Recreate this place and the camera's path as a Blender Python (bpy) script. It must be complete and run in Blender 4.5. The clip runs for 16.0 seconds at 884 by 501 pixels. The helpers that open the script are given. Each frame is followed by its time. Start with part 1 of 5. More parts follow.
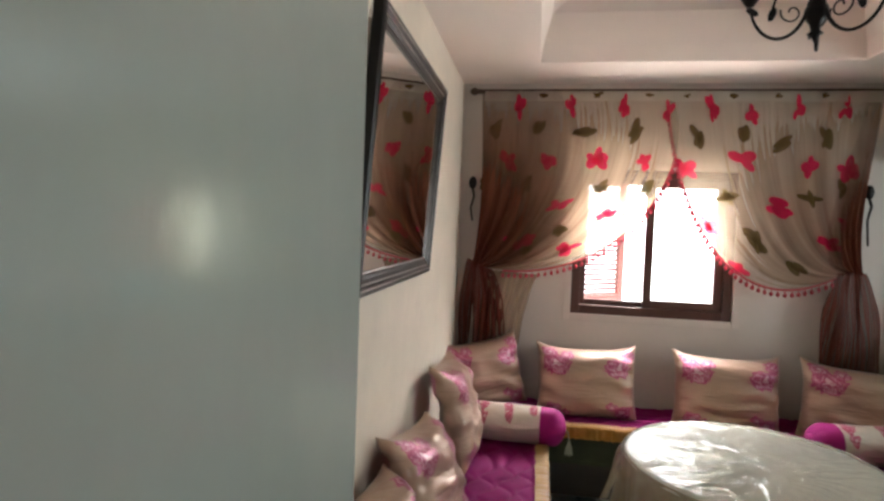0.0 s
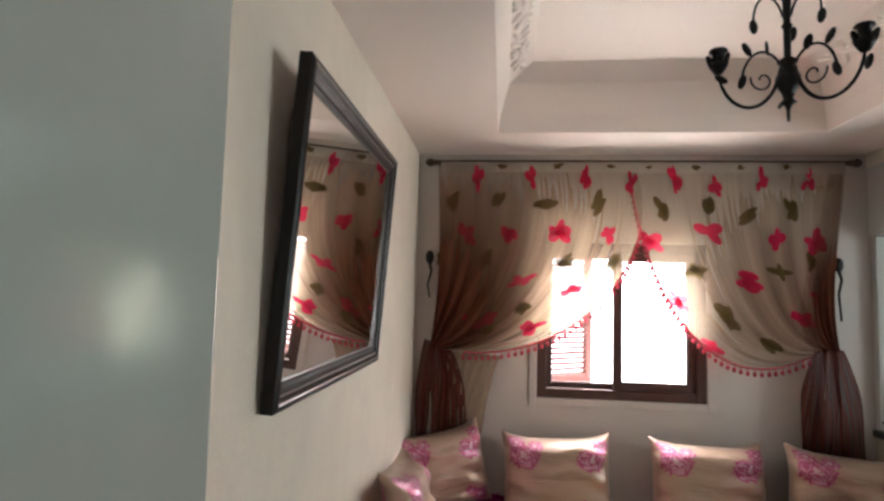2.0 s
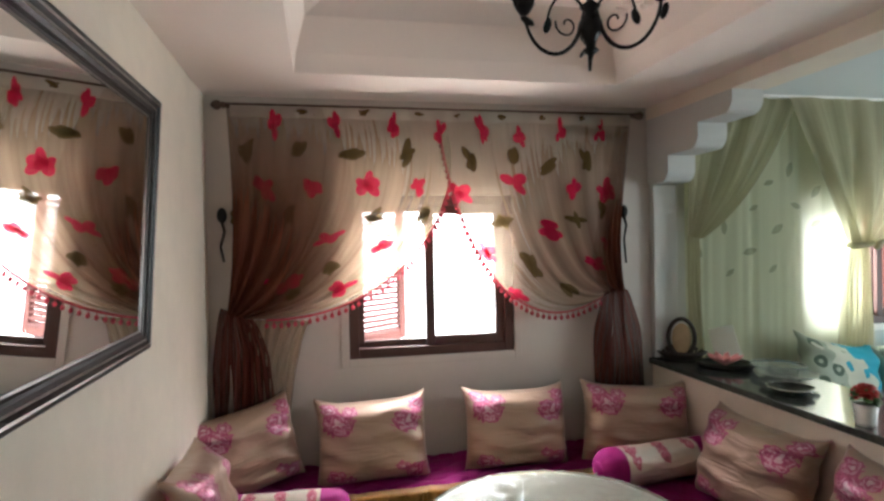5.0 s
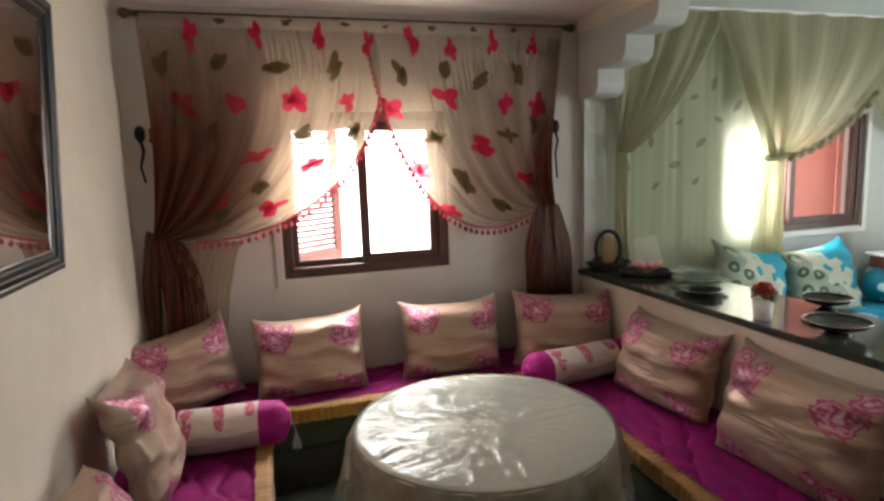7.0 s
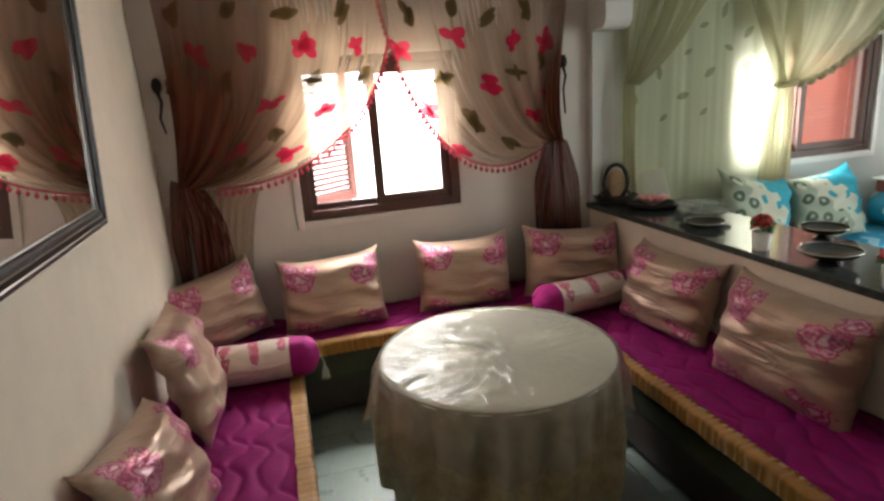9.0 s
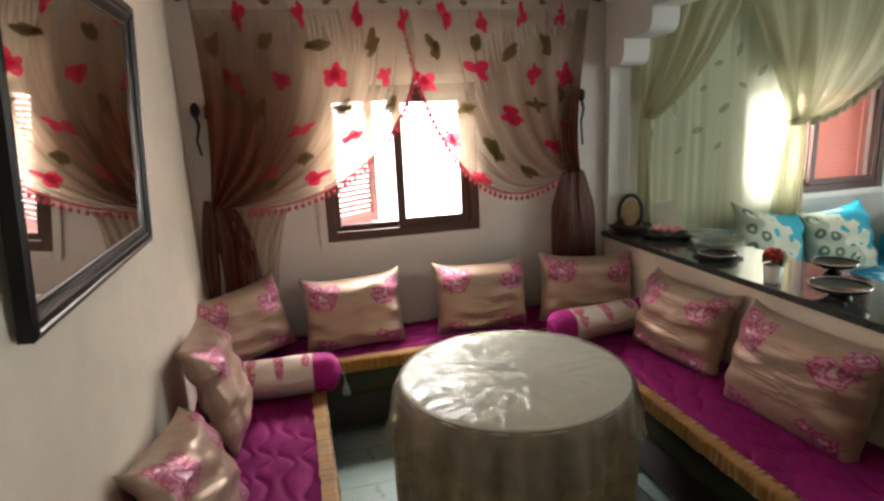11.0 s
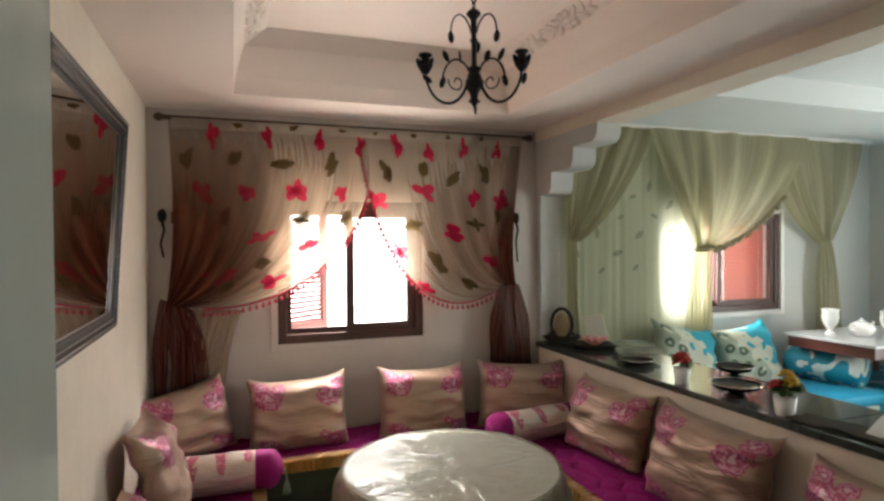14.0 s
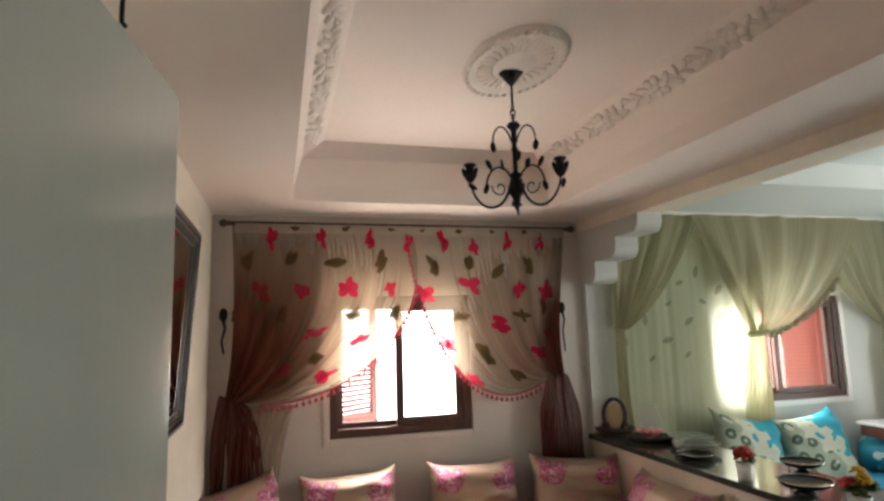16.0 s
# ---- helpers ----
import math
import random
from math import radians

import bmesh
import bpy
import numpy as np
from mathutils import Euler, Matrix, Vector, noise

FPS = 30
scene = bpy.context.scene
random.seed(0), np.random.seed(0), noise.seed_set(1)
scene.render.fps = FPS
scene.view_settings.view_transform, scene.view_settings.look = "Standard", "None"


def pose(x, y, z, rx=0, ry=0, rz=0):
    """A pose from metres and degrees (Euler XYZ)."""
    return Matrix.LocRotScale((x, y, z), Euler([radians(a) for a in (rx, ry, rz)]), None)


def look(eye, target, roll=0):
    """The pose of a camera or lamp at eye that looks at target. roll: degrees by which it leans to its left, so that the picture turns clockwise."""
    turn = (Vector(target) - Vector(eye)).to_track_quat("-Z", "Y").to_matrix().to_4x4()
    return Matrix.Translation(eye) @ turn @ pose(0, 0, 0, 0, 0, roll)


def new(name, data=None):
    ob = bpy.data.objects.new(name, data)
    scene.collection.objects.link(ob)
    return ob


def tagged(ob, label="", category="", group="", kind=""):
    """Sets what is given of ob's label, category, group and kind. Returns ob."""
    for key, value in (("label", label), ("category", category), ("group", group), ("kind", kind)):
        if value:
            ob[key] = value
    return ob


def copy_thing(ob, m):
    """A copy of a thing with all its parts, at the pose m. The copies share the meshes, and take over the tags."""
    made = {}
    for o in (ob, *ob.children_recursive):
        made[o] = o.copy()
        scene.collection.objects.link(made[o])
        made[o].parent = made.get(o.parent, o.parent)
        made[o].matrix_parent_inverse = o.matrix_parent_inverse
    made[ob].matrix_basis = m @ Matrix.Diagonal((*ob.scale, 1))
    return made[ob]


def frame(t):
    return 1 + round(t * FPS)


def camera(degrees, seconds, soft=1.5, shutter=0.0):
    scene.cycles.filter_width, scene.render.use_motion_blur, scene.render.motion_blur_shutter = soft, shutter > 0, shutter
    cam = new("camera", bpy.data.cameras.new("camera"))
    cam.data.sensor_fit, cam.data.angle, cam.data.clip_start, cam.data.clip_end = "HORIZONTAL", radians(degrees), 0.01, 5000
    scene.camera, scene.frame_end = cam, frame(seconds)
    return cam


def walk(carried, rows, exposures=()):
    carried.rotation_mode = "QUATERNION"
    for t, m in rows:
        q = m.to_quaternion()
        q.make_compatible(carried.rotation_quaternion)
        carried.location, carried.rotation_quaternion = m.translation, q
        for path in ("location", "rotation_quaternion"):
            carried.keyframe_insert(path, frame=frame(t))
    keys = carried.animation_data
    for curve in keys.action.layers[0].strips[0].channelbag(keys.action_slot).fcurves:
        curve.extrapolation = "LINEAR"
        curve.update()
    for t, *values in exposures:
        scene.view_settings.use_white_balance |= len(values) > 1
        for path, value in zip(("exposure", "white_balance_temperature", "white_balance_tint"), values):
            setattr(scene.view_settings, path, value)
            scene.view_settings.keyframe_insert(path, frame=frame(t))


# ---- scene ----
cam = camera(74.6, 16.0, soft=2.7)
PATH = [
    (0, (0.516, -3.806, 1.562), (0.192, -1.834, 1.475), 2.1),
    (0.5, (0.509, -3.712, 1.568), (0.251, -1.729, 1.55), 1.2),
    (1, (0.524, -3.632, 1.597), (0.292, -1.646, 1.649), 0.9),
    (1.5, (0.525, -3.58, 1.612), (0.291, -1.597, 1.716), 1.0),
    (2, (0.528, -3.537, 1.623), (0.318, -1.554, 1.773), 1.5),
    (2.5, (0.526, -3.494, 1.638), (0.381, -1.51, 1.839), 1.5),
    (3, (0.528, -3.455, 1.659), (0.457, -1.47, 1.892), 0.8),
    (3.5, (0.528, -3.418, 1.671), (0.554, -1.432, 1.907), -0.2),
    (4, (0.545, -3.375, 1.682), (0.698, -1.39, 1.876), -1.2),
    (4.5, (0.566, -3.331, 1.685), (0.861, -1.355, 1.782), -1.6),
    (5, (0.595, -3.296, 1.679), (1.003, -1.339, 1.651), -1.2),
    (7.5, (0.674, -3.366, 1.627), (1.248, -1.475, 1.316), -2.3),
    (8, (0.666, -3.397, 1.662), (1.218, -1.507, 1.313), -2.9),
    (8.5, (0.654, -3.433, 1.697), (1.154, -1.55, 1.243), -3.9),
    (9, (0.631, -3.459, 1.707), (1.134, -1.595, 1.185), -4.1),
    (11.5, (0.552, -3.583, 1.748), (1.039, -1.684, 1.354), -2.4),
    (12, (0.552, -3.632, 1.705), (1.143, -1.749, 1.38), -1.7),
    (12.5, (0.538, -3.685, 1.662), (1.214, -1.822, 1.393), -0.9),
    (13, (0.514, -3.729, 1.643), (1.231, -1.874, 1.436), -0.3),
    (13.5, (0.494, -3.78, 1.658), (1.206, -1.915, 1.534), -0.0),
    (14, (0.475, -3.83, 1.672), (1.154, -1.948, 1.645), -0.5),
    (14.5, (0.459, -3.863, 1.683), (1.095, -1.968, 1.751), -1.0),
    (15, (0.445, -3.891, 1.694), (1.043, -1.988, 1.842), -1.4),
    (15.5, (0.436, -3.908, 1.709), (1.005, -2.001, 1.913), -1.6),
    (16, (0.426, -3.925, 1.724), (0.962, -2.017, 1.988), -1.7),
]
walk(cam, [(t, look(eye, target, roll)) for t, eye, target, roll in PATH],
     [(0.0, 0.02, 6150, 9), (1.5, -0.1, 6050, 9), (3.5, -0.10, 5900, 8), (4.5, -0.27, 5850, 8), (5.0, -0.25, 5950, 8), (7.5, -0.25, 6350, 9), (9.0, -0.27, 6450, 9),
      (11.5, -0.19, 6450, 9), (12.5, -0.2, 6500, 9), (14.0, -0.24, 6500, 10), (15.0, -0.27, 6550, 10), (16.0, -0.25, 6600, 10)])

# ---- world and light ----
world = bpy.data.worlds.new("sky")
scene.world = world
world.use_nodes = True
wn = world.node_tree.nodes
sky = wn.new("ShaderNodeTexSky")
sky.sky_type, sky.sun_disc, sky.sun_elevation, sky.sun_rotation = "NISHITA", False, radians(48), radians(180)
world.node_tree.links.new(sky.outputs[0], wn["Background"].inputs[0])
wn["Background"].inputs[1].default_value = 0.10

sun = new("sun", bpy.data.lights.new("sun", "SUN"))
sun.data.energy, sun.data.angle, sun.data.color = 2.5, radians(0.5), (1.0, 0.95, 0.88)
sun.matrix_world = look((2, -8, 9), (1.5, 0, 0.5))


def window_light(name, x, y, z, w, h, target, watts, colour):
    ob = new(name, bpy.data.lights.new(name, "AREA"))
    ob.data.shape, ob.data.size, ob.data.size_y = "RECTANGLE", w, h
    ob.data.energy, ob.data.color = watts, colour
    ob.matrix_world = look((x, y, z), target)
    return ob


window_light("salon_sky", 1.25, 1.7, 3.3, 2.8, 1.8, (1.22, -0.9, 0.9), 1700, (1.0, 0.965, 0.92))
window_light("salon_ground_bounce", 1.25, 1.4, -0.5, 2.6, 1.5, (1.22, -0.8, 2.4), 830, (1.0, 0.93, 0.84))
window_light("lounge_sky", 4.35, 1.7, 3.3, 2.8, 1.8, (4.35, -0.9, 0.9), 620, (0.97, 0.99, 0.95))
window_light("lounge_ground_bounce", 4.35, 1.4, -0.5, 2.6, 1.5, (4.35, -0.8, 2.4), 230, (0.97, 0.98, 0.92))
window_light("balcony_daylight", 6.3, -2.45, 1.25, 1.5, 1.9, (0.3, -2.45, 1.25), 112, (0.97, 0.99, 0.95))
# added fill from behind the camera, set in an unseen hall opening
window_light("hall_fill", 1.55, -5.38, 1.45, 1.1, 1.7, (1.55, 0, 1.45), 6, (0.97, 0.98, 0.97))


# ---- materials ----
def node(nt, kind, **values):
    n = nt.nodes.new(kind)
    for key, value in values.items():
        n.inputs[key.replace("_", " ")].default_value = value
    return n


def material(name, colour, rough=0.6, metal=0.0, vary=0.12, big=1.5, grain=60.0, bump=0.15, depth=0.004, spec=0.5, sheen=0.0, stretch=(1, 1, 1), other=None):
    """A surface with stains at the scale of 1/big metres and a grain of 1/grain metres."""
    m = bpy.data.materials.new(name)
    m.use_nodes = True
    nt = m.node_tree
    b = nt.nodes["Principled BSDF"]
    co = nt.nodes.new("ShaderNodeTexCoord")
    mp = nt.nodes.new("ShaderNodeMapping")
    mp.inputs["Scale"].default_value = stretch
    nt.links.new(co.outputs["Object"], mp.inputs["Vector"])
    n1 = node(nt, "ShaderNodeTexNoise", Scale=big, Detail=5.0, Roughness=0.6)
    n2 = node(nt, "ShaderNodeTexNoise", Scale=grain, Detail=4.0, Roughness=0.65)
    nt.links.new(mp.outputs[0], n1.inputs["Vector"])
    nt.links.new(mp.outputs[0], n2.inputs["Vector"])
    mix = nt.nodes.new("ShaderNodeMix")
    mix.data_type = "RGBA"
    c2 = other or tuple(c * (1 - 2.2 * vary) for c in colour)
    mix.inputs["A"].default_value, mix.inputs["B"].default_value = (*colour, 1), (*c2, 1)
    add = nt.nodes.new("ShaderNodeMath")
    add.operation = "MULTIPLY_ADD"
    nt.links.new(n2.outputs["Fac"], add.inputs[0])
    add.inputs[1].default_value = 0.5
    ramp = nt.nodes.new("ShaderNodeMapRange")
    ramp.inputs["From Min"].default_value, ramp.inputs["From Max"].default_value = 0.35, 0.75
    nt.links.new(n1.outputs["Fac"], ramp.inputs["Value"])
    half = nt.nodes.new("ShaderNodeMath")
    half.operation = "MULTIPLY"
    half.inputs[1].default_value = 0.6
    nt.links.new(ramp.outputs[0], half.inputs[0])
    nt.links.new(half.outputs[0], add.inputs[2])
    nt.links.new(add.outputs[0], mix.inputs["Factor"])
    nt.links.new(mix.outputs["Result"], b.inputs["Base Color"])
    b.inputs["Roughness"].default_value, b.inputs["Metallic"].default_value = rough, metal
    b.inputs["Specular IOR Level"].default_value = spec
    b.inputs["Sheen Weight"].default_value = sheen
    rr = nt.nodes.new("ShaderNodeMapRange")
    rr.inputs["To Min"].default_value, rr.inputs["To Max"].default_value = max(0.03, rough - 0.08), min(1, rough + 0.1)
    nt.links.new(n1.outputs["Fac"], rr.inputs["Value"])
    nt.links.new(rr.outputs[0], b.inputs["Roughness"])
    if bump:
        bp = node(nt, "ShaderNodeBump", Strength=bump, Distance=depth)
        nt.links.new(n2.outputs["Fac"], bp.inputs["Height"])
        nt.links.new(bp.outputs[0], b.inputs["Normal"])
    return m


def sheer(name, colour, clear, through_light=0.5, weave=0.06, threads=0.0, thins=0.0, gather=0.0, spread=2.5, bunched=None):
    """A thin cloth: part open weave, part threads that pass light on; gather closes the weave where the cloth is drawn together towards its tie."""
    m = bpy.data.materials.new(name)
    m.use_nodes = True
    nt = m.node_tree
    nt.nodes.remove(nt.nodes["Principled BSDF"])
    out = nt.nodes["Material Output"]
    co = nt.nodes.new("ShaderNodeTexCoord")
    nz = node(nt, "ShaderNodeTexNoise", Scale=9.0, Detail=6.0)
    if threads:
        mp = nt.nodes.new("ShaderNodeMapping")
        mp.inputs["Scale"].default_value = (threads, 0.12, 1)
        nt.links.new(co.outputs["UV"], mp.inputs["Vector"])
        nt.links.new(mp.outputs[0], nz.inputs["Vector"])
    else:
        nt.links.new(co.outputs["Object"], nz.inputs["Vector"])
    dif = nt.nodes.new("ShaderNodeBsdfDiffuse")
    tra = nt.nodes.new("ShaderNodeBsdfTranslucent")
    clr = nt.nodes.new("ShaderNodeBsdfTransparent")
    dif.inputs[0].default_value = tra.inputs[0].default_value = (*colour, 1)
    clr.inputs[0].default_value = tuple((0.86 + 0.12 * c) if gather else (0.5 + 0.5 * c) for c in colour) + (1,)
    a, b = nt.nodes.new("ShaderNodeMixShader"), nt.nodes.new("ShaderNodeMixShader")
    a.inputs[0].default_value = through_light
    nt.links.new(dif.outputs[0], a.inputs[1])
    nt.links.new(tra.outputs[0], a.inputs[2])
    mr = nt.nodes.new("ShaderNodeMapRange")
    mr.inputs["To Min"].default_value, mr.inputs["To Max"].default_value = clear - weave, clear + weave
    nt.links.new(nz.outputs["Fac"], mr.inputs["Value"])
    dense = mr.outputs[0]
    if thins:
        sx = nt.nodes.new("ShaderNodeSeparateXYZ")
        nt.links.new(co.outputs["UV"], sx.inputs[0])
        ad = nt.nodes.new("ShaderNodeMath")
        ad.operation, ad.use_clamp = "MULTIPLY_ADD", True
        ad.inputs[1].default_value = thins
        nt.links.new(sx.outputs["X"], ad.inputs[0])
        nt.links.new(dense, ad.inputs[2])
        dense = ad.outputs[0]
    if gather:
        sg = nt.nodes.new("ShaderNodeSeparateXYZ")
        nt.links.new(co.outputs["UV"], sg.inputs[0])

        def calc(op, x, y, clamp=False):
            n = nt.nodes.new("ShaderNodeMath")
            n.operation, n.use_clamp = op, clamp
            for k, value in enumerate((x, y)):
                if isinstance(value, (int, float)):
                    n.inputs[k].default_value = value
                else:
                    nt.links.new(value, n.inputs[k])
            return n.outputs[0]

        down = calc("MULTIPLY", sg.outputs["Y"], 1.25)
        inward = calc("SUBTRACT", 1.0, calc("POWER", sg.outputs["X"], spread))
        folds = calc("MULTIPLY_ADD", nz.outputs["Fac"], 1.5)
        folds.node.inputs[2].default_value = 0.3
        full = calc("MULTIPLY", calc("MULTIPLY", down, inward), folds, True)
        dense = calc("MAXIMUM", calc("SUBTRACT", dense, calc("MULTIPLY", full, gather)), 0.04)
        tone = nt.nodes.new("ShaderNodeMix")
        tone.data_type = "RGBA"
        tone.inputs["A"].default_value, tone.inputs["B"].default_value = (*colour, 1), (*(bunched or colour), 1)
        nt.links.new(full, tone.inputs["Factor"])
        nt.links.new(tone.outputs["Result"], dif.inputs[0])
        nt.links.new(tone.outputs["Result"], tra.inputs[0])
    nt.links.new(dense, b.inputs[0])
    nt.links.new(a.outputs[0], b.inputs[1])
    nt.links.new(clr.outputs[0], b.inputs[2])
    nt.links.new(b.outputs[0], out.inputs[0])
    return m


def printed(name, ground, spots, petal, heart, size, rough=0.24, sheen=0.0, leaf=None, ring=9.0):
    """A cloth with round flowers printed at the spots of its UV square; petals by ripples round each heart."""
    m = material(name, ground, rough + 0.07, 0.36, 0.03, 5.0, 10.0, 0.5, 0.03, 0.8, sheen, (0.5, 0.7, 1.7))
    nt = m.node_tree
    for n in nt.nodes:
        if n.bl_idname == "ShaderNodeTexNoise":
            n.inputs["Detail"].default_value = 1.6
            n.inputs["Distortion"].default_value = 0.8
    b = nt.nodes["Principled BSDF"]
    base = b.inputs["Base Color"].links[0].from_socket
    co = nt.nodes.new("ShaderNodeTexCoord")
    wob = node(nt, "ShaderNodeTexNoise", Scale=19.0, Detail=3.5)
    nt.links.new(co.outputs["UV"], wob.inputs["Vector"])
    off = nt.nodes.new("ShaderNodeMath")
    off.operation = "SUBTRACT"
    off.inputs[1].default_value = 0.5
    nt.links.new(wob.outputs["Fac"], off.inputs[0])
    last = base
    for k, (u, v, s) in enumerate(spots):
        d = nt.nodes.new("ShaderNodeVectorMath")
        d.operation = "DISTANCE"
        d.inputs[1].default_value = (u, v, 0)
        nt.links.new(co.outputs["UV"], d.inputs[0])
        w = nt.nodes.new("ShaderNodeMath")
        w.operation = "MULTIPLY_ADD"
        w.inputs[1].default_value = 1.7 * s * size
        nt.links.new(off.outputs[0], w.inputs[0])
        nt.links.new(d.outputs["Value"], w.inputs[2])
        r = nt.nodes.new("ShaderNodeValToRGB")
        e = r.color_ramp.elements
        e[0].position, e[0].color = 0.0, (*(0.5 * c + 0.4 for c in petal), 1)
        e[1].position, e[1].color = 1.0, (*petal, 1)
        light = tuple(0.6 * c + 0.28 for c in petal)
        for pos, c in ((0.16, light), (0.28, petal), (0.38, heart), (0.50, petal), (0.62, light), (0.74, petal), (0.86, heart), (0.94, petal)):
            el = e.new(pos)
            el.color = (*c, 1)
        sc = nt.nodes.new("ShaderNodeMath")
        sc.operation = "DIVIDE"
        sc.inputs[1].default_value = s * size
        nt.links.new(w.outputs[0], sc.inputs[0])
        nt.links.new(sc.outputs[0], r.inputs[0])
        mask = nt.nodes.new("ShaderNodeMath")
        mask.operation = "LESS_THAN"
        mask.inputs[1].default_value = s * size
        nt.links.new(w.outputs[0], mask.inputs[0])
        mx = nt.nodes.new("ShaderNodeMix")
        mx.data_type = "RGBA"
        nt.links.new(mask.outputs[0], mx.inputs["Factor"])
        nt.links.new(last, mx.inputs["A"])
        nt.links.new(r.outputs[0], mx.inputs["B"])
        last = mx.outputs["Result"]
    nt.links.new(last, b.inputs["Base Color"])
    return m


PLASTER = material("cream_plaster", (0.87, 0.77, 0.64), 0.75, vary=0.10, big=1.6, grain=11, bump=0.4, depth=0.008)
# white plaster darkened; the backlit wall's shade is put into this grey
WINDOW_WALL = material("shaded_white_plaster", (0.58, 0.53, 0.485), 0.75, vary=0.05, big=1.4, grain=25, bump=0.2, depth=0.005)
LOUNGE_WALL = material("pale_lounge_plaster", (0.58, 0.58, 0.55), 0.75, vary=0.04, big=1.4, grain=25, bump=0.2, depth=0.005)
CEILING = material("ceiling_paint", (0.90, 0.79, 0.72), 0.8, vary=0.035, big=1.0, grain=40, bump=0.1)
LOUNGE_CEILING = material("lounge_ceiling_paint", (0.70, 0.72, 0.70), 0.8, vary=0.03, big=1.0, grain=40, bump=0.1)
STUCCO = material("stucco_ornament", (0.90, 0.81, 0.74), 0.7, vary=0.05, big=8, grain=80, bump=0.2)
DOOR_PAINT = material("grey_gloss_paint", (0.385, 0.415, 0.375), 0.10, vary=0.05, big=2.0, grain=16, bump=0.30, depth=0.003, spec=1.0, stretch=(1, 1, 0.35))
TILE = material("grey_green_floor_tile", (0.20, 0.25, 0.23), 0.28, vary=0.10, big=4, grain=50, bump=0.05)
GROUT = material("floor_grout", (0.28, 0.27, 0.25), 0.9)
FRAME_WOOD = material("dark_red_window_wood", (0.085, 0.035, 0.025), 0.42, vary=0.18, big=5, grain=40, bump=0.15, stretch=(1, 1, 0.15))
# shutter paint lightened and made translucent; daylight on it is put into the colour
SHUTTER_LIT = sheer("salmon_shutter_lit", (0.66, 0.34, 0.29), 0.0, 0.22, 0.0)
SHUTTER = material("red_brown_shutter_paint", (0.20, 0.06, 0.05), 0.6, vary=0.08, big=4, grain=40)
SILL = material("white_sill_paint", (0.80, 0.77, 0.73), 0.5, vary=0.04)
EBONY = material("black_lacquer_wood", (0.010, 0.008, 0.007), 0.34, vary=0.2, big=5, grain=60, bump=0.08, spec=0.25)
PEWTER = material("dark_silver_bead", (0.30, 0.28, 0.26), 0.30, 0.9, vary=0.2, big=14, grain=90, bump=0.15)
IRON = material("black_wrought_iron", (0.012, 0.011, 0.011), 0.28, 0.55, vary=0.25, big=20, grain=120, bump=0.3)
ROD_WOOD = material("dark_rod_wood", (0.085, 0.045, 0.025), 0.5, vary=0.2, big=8, grain=60, stretch=(0.1, 1, 1))
VOILE = sheer("beige_voile", (0.56, 0.42, 0.29), 0.56, 0.60, 0.24, 4.0)
VOILE_LEFT = sheer("beige_voile_drawn_wide", (0.56, 0.42, 0.29), 0.66, 0.60, 0.24, 5.0, 0, 0.80, 3.0, (0.13, 0.045, 0.026))
VOILE_RIGHT = sheer("beige_voile_drawn_close", (0.60, 0.47, 0.34), 0.70, 0.55, 0.24, 5.0, 0, 0.95, 1.1, (0.18, 0.05, 0.032))
VOILE_TAIL = sheer("gathered_brown_voile", (0.20, 0.058, 0.042), 0.34, 0.45, 0.18, 3.0)
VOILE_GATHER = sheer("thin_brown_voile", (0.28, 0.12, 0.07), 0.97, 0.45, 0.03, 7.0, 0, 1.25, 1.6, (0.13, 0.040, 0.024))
VOILE_BAND = sheer("white_heading_band", (0.88, 0.82, 0.74), 0.58, 0.5)
RED_PRINT = sheer("red_flower_print", (0.62, 0.022, 0.085), 0.24, 0.5, 0.14)
OLIVE_PRINT = sheer("olive_leaf_print", (0.14, 0.095, 0.035), 0.20, 0.5, 0.12)
FRINGE = sheer("crimson_fringe", (0.50, 0.09, 0.12), 0.12, 0.4)
GREEN_VOILE = sheer("olive_green_voile", (0.53, 0.50, 0.35), 0.28, 0.54, 0.24, 5.0)
GREEN_LEAF = sheer("dull_green_leaf_print", (0.38, 0.40, 0.27), 0.82, 0.5, 0.1)
RUFFLE = sheer("brownish_green_ruffle", (0.36, 0.33, 0.22), 0.05, 0.3)
GREEN_SHEER = sheer("pale_green_sheer", (0.68, 0.69, 0.53), 0.07, 0.70, 0.06, 5.0)
PURPLE = material("purple_quilted_velvet", (0.37, 0.004, 0.18), 0.75, vary=0.16, big=7, grain=160, bump=0.3, depth=0.002, spec=0.3)
GOLD_TRIM = material("gold_trim_cloth", (0.56, 0.27, 0.04), 0.5, vary=0.2, big=12, grain=120, bump=0.4, sheen=0.3)
BASE_CLOTH = material("dark_green_base_cloth", (0.035, 0.045, 0.018), 0.75, vary=0.25, big=6, grain=80)
TASSEL = material("pale_green_cord", (0.42, 0.46, 0.36), 0.7, vary=0.2, big=20)
DARK_WOOD = material("dark_bench_wood", (0.03, 0.02, 0.014), 0.45, vary=0.2, big=5, grain=40)
SATIN = (0.43, 0.295, 0.215)
ROSE = ((0.20, 0.72, 1.25), (0.80, 0.70, 1.2), (0.13, 0.88, 0.7), (0.90, 0.86, 0.75), (0.30, 0.84, 0.6), (0.17, 0.14, 0.8), (0.27, 0.08, 0.6), (0.84, 0.13, 0.9), (0.74, 0.20, 0.55))
ROSE_SATIN = printed("rose_printed_satin", SATIN, ROSE, (0.46, 0.095, 0.20), (0.26, 0.025, 0.10), 0.112)
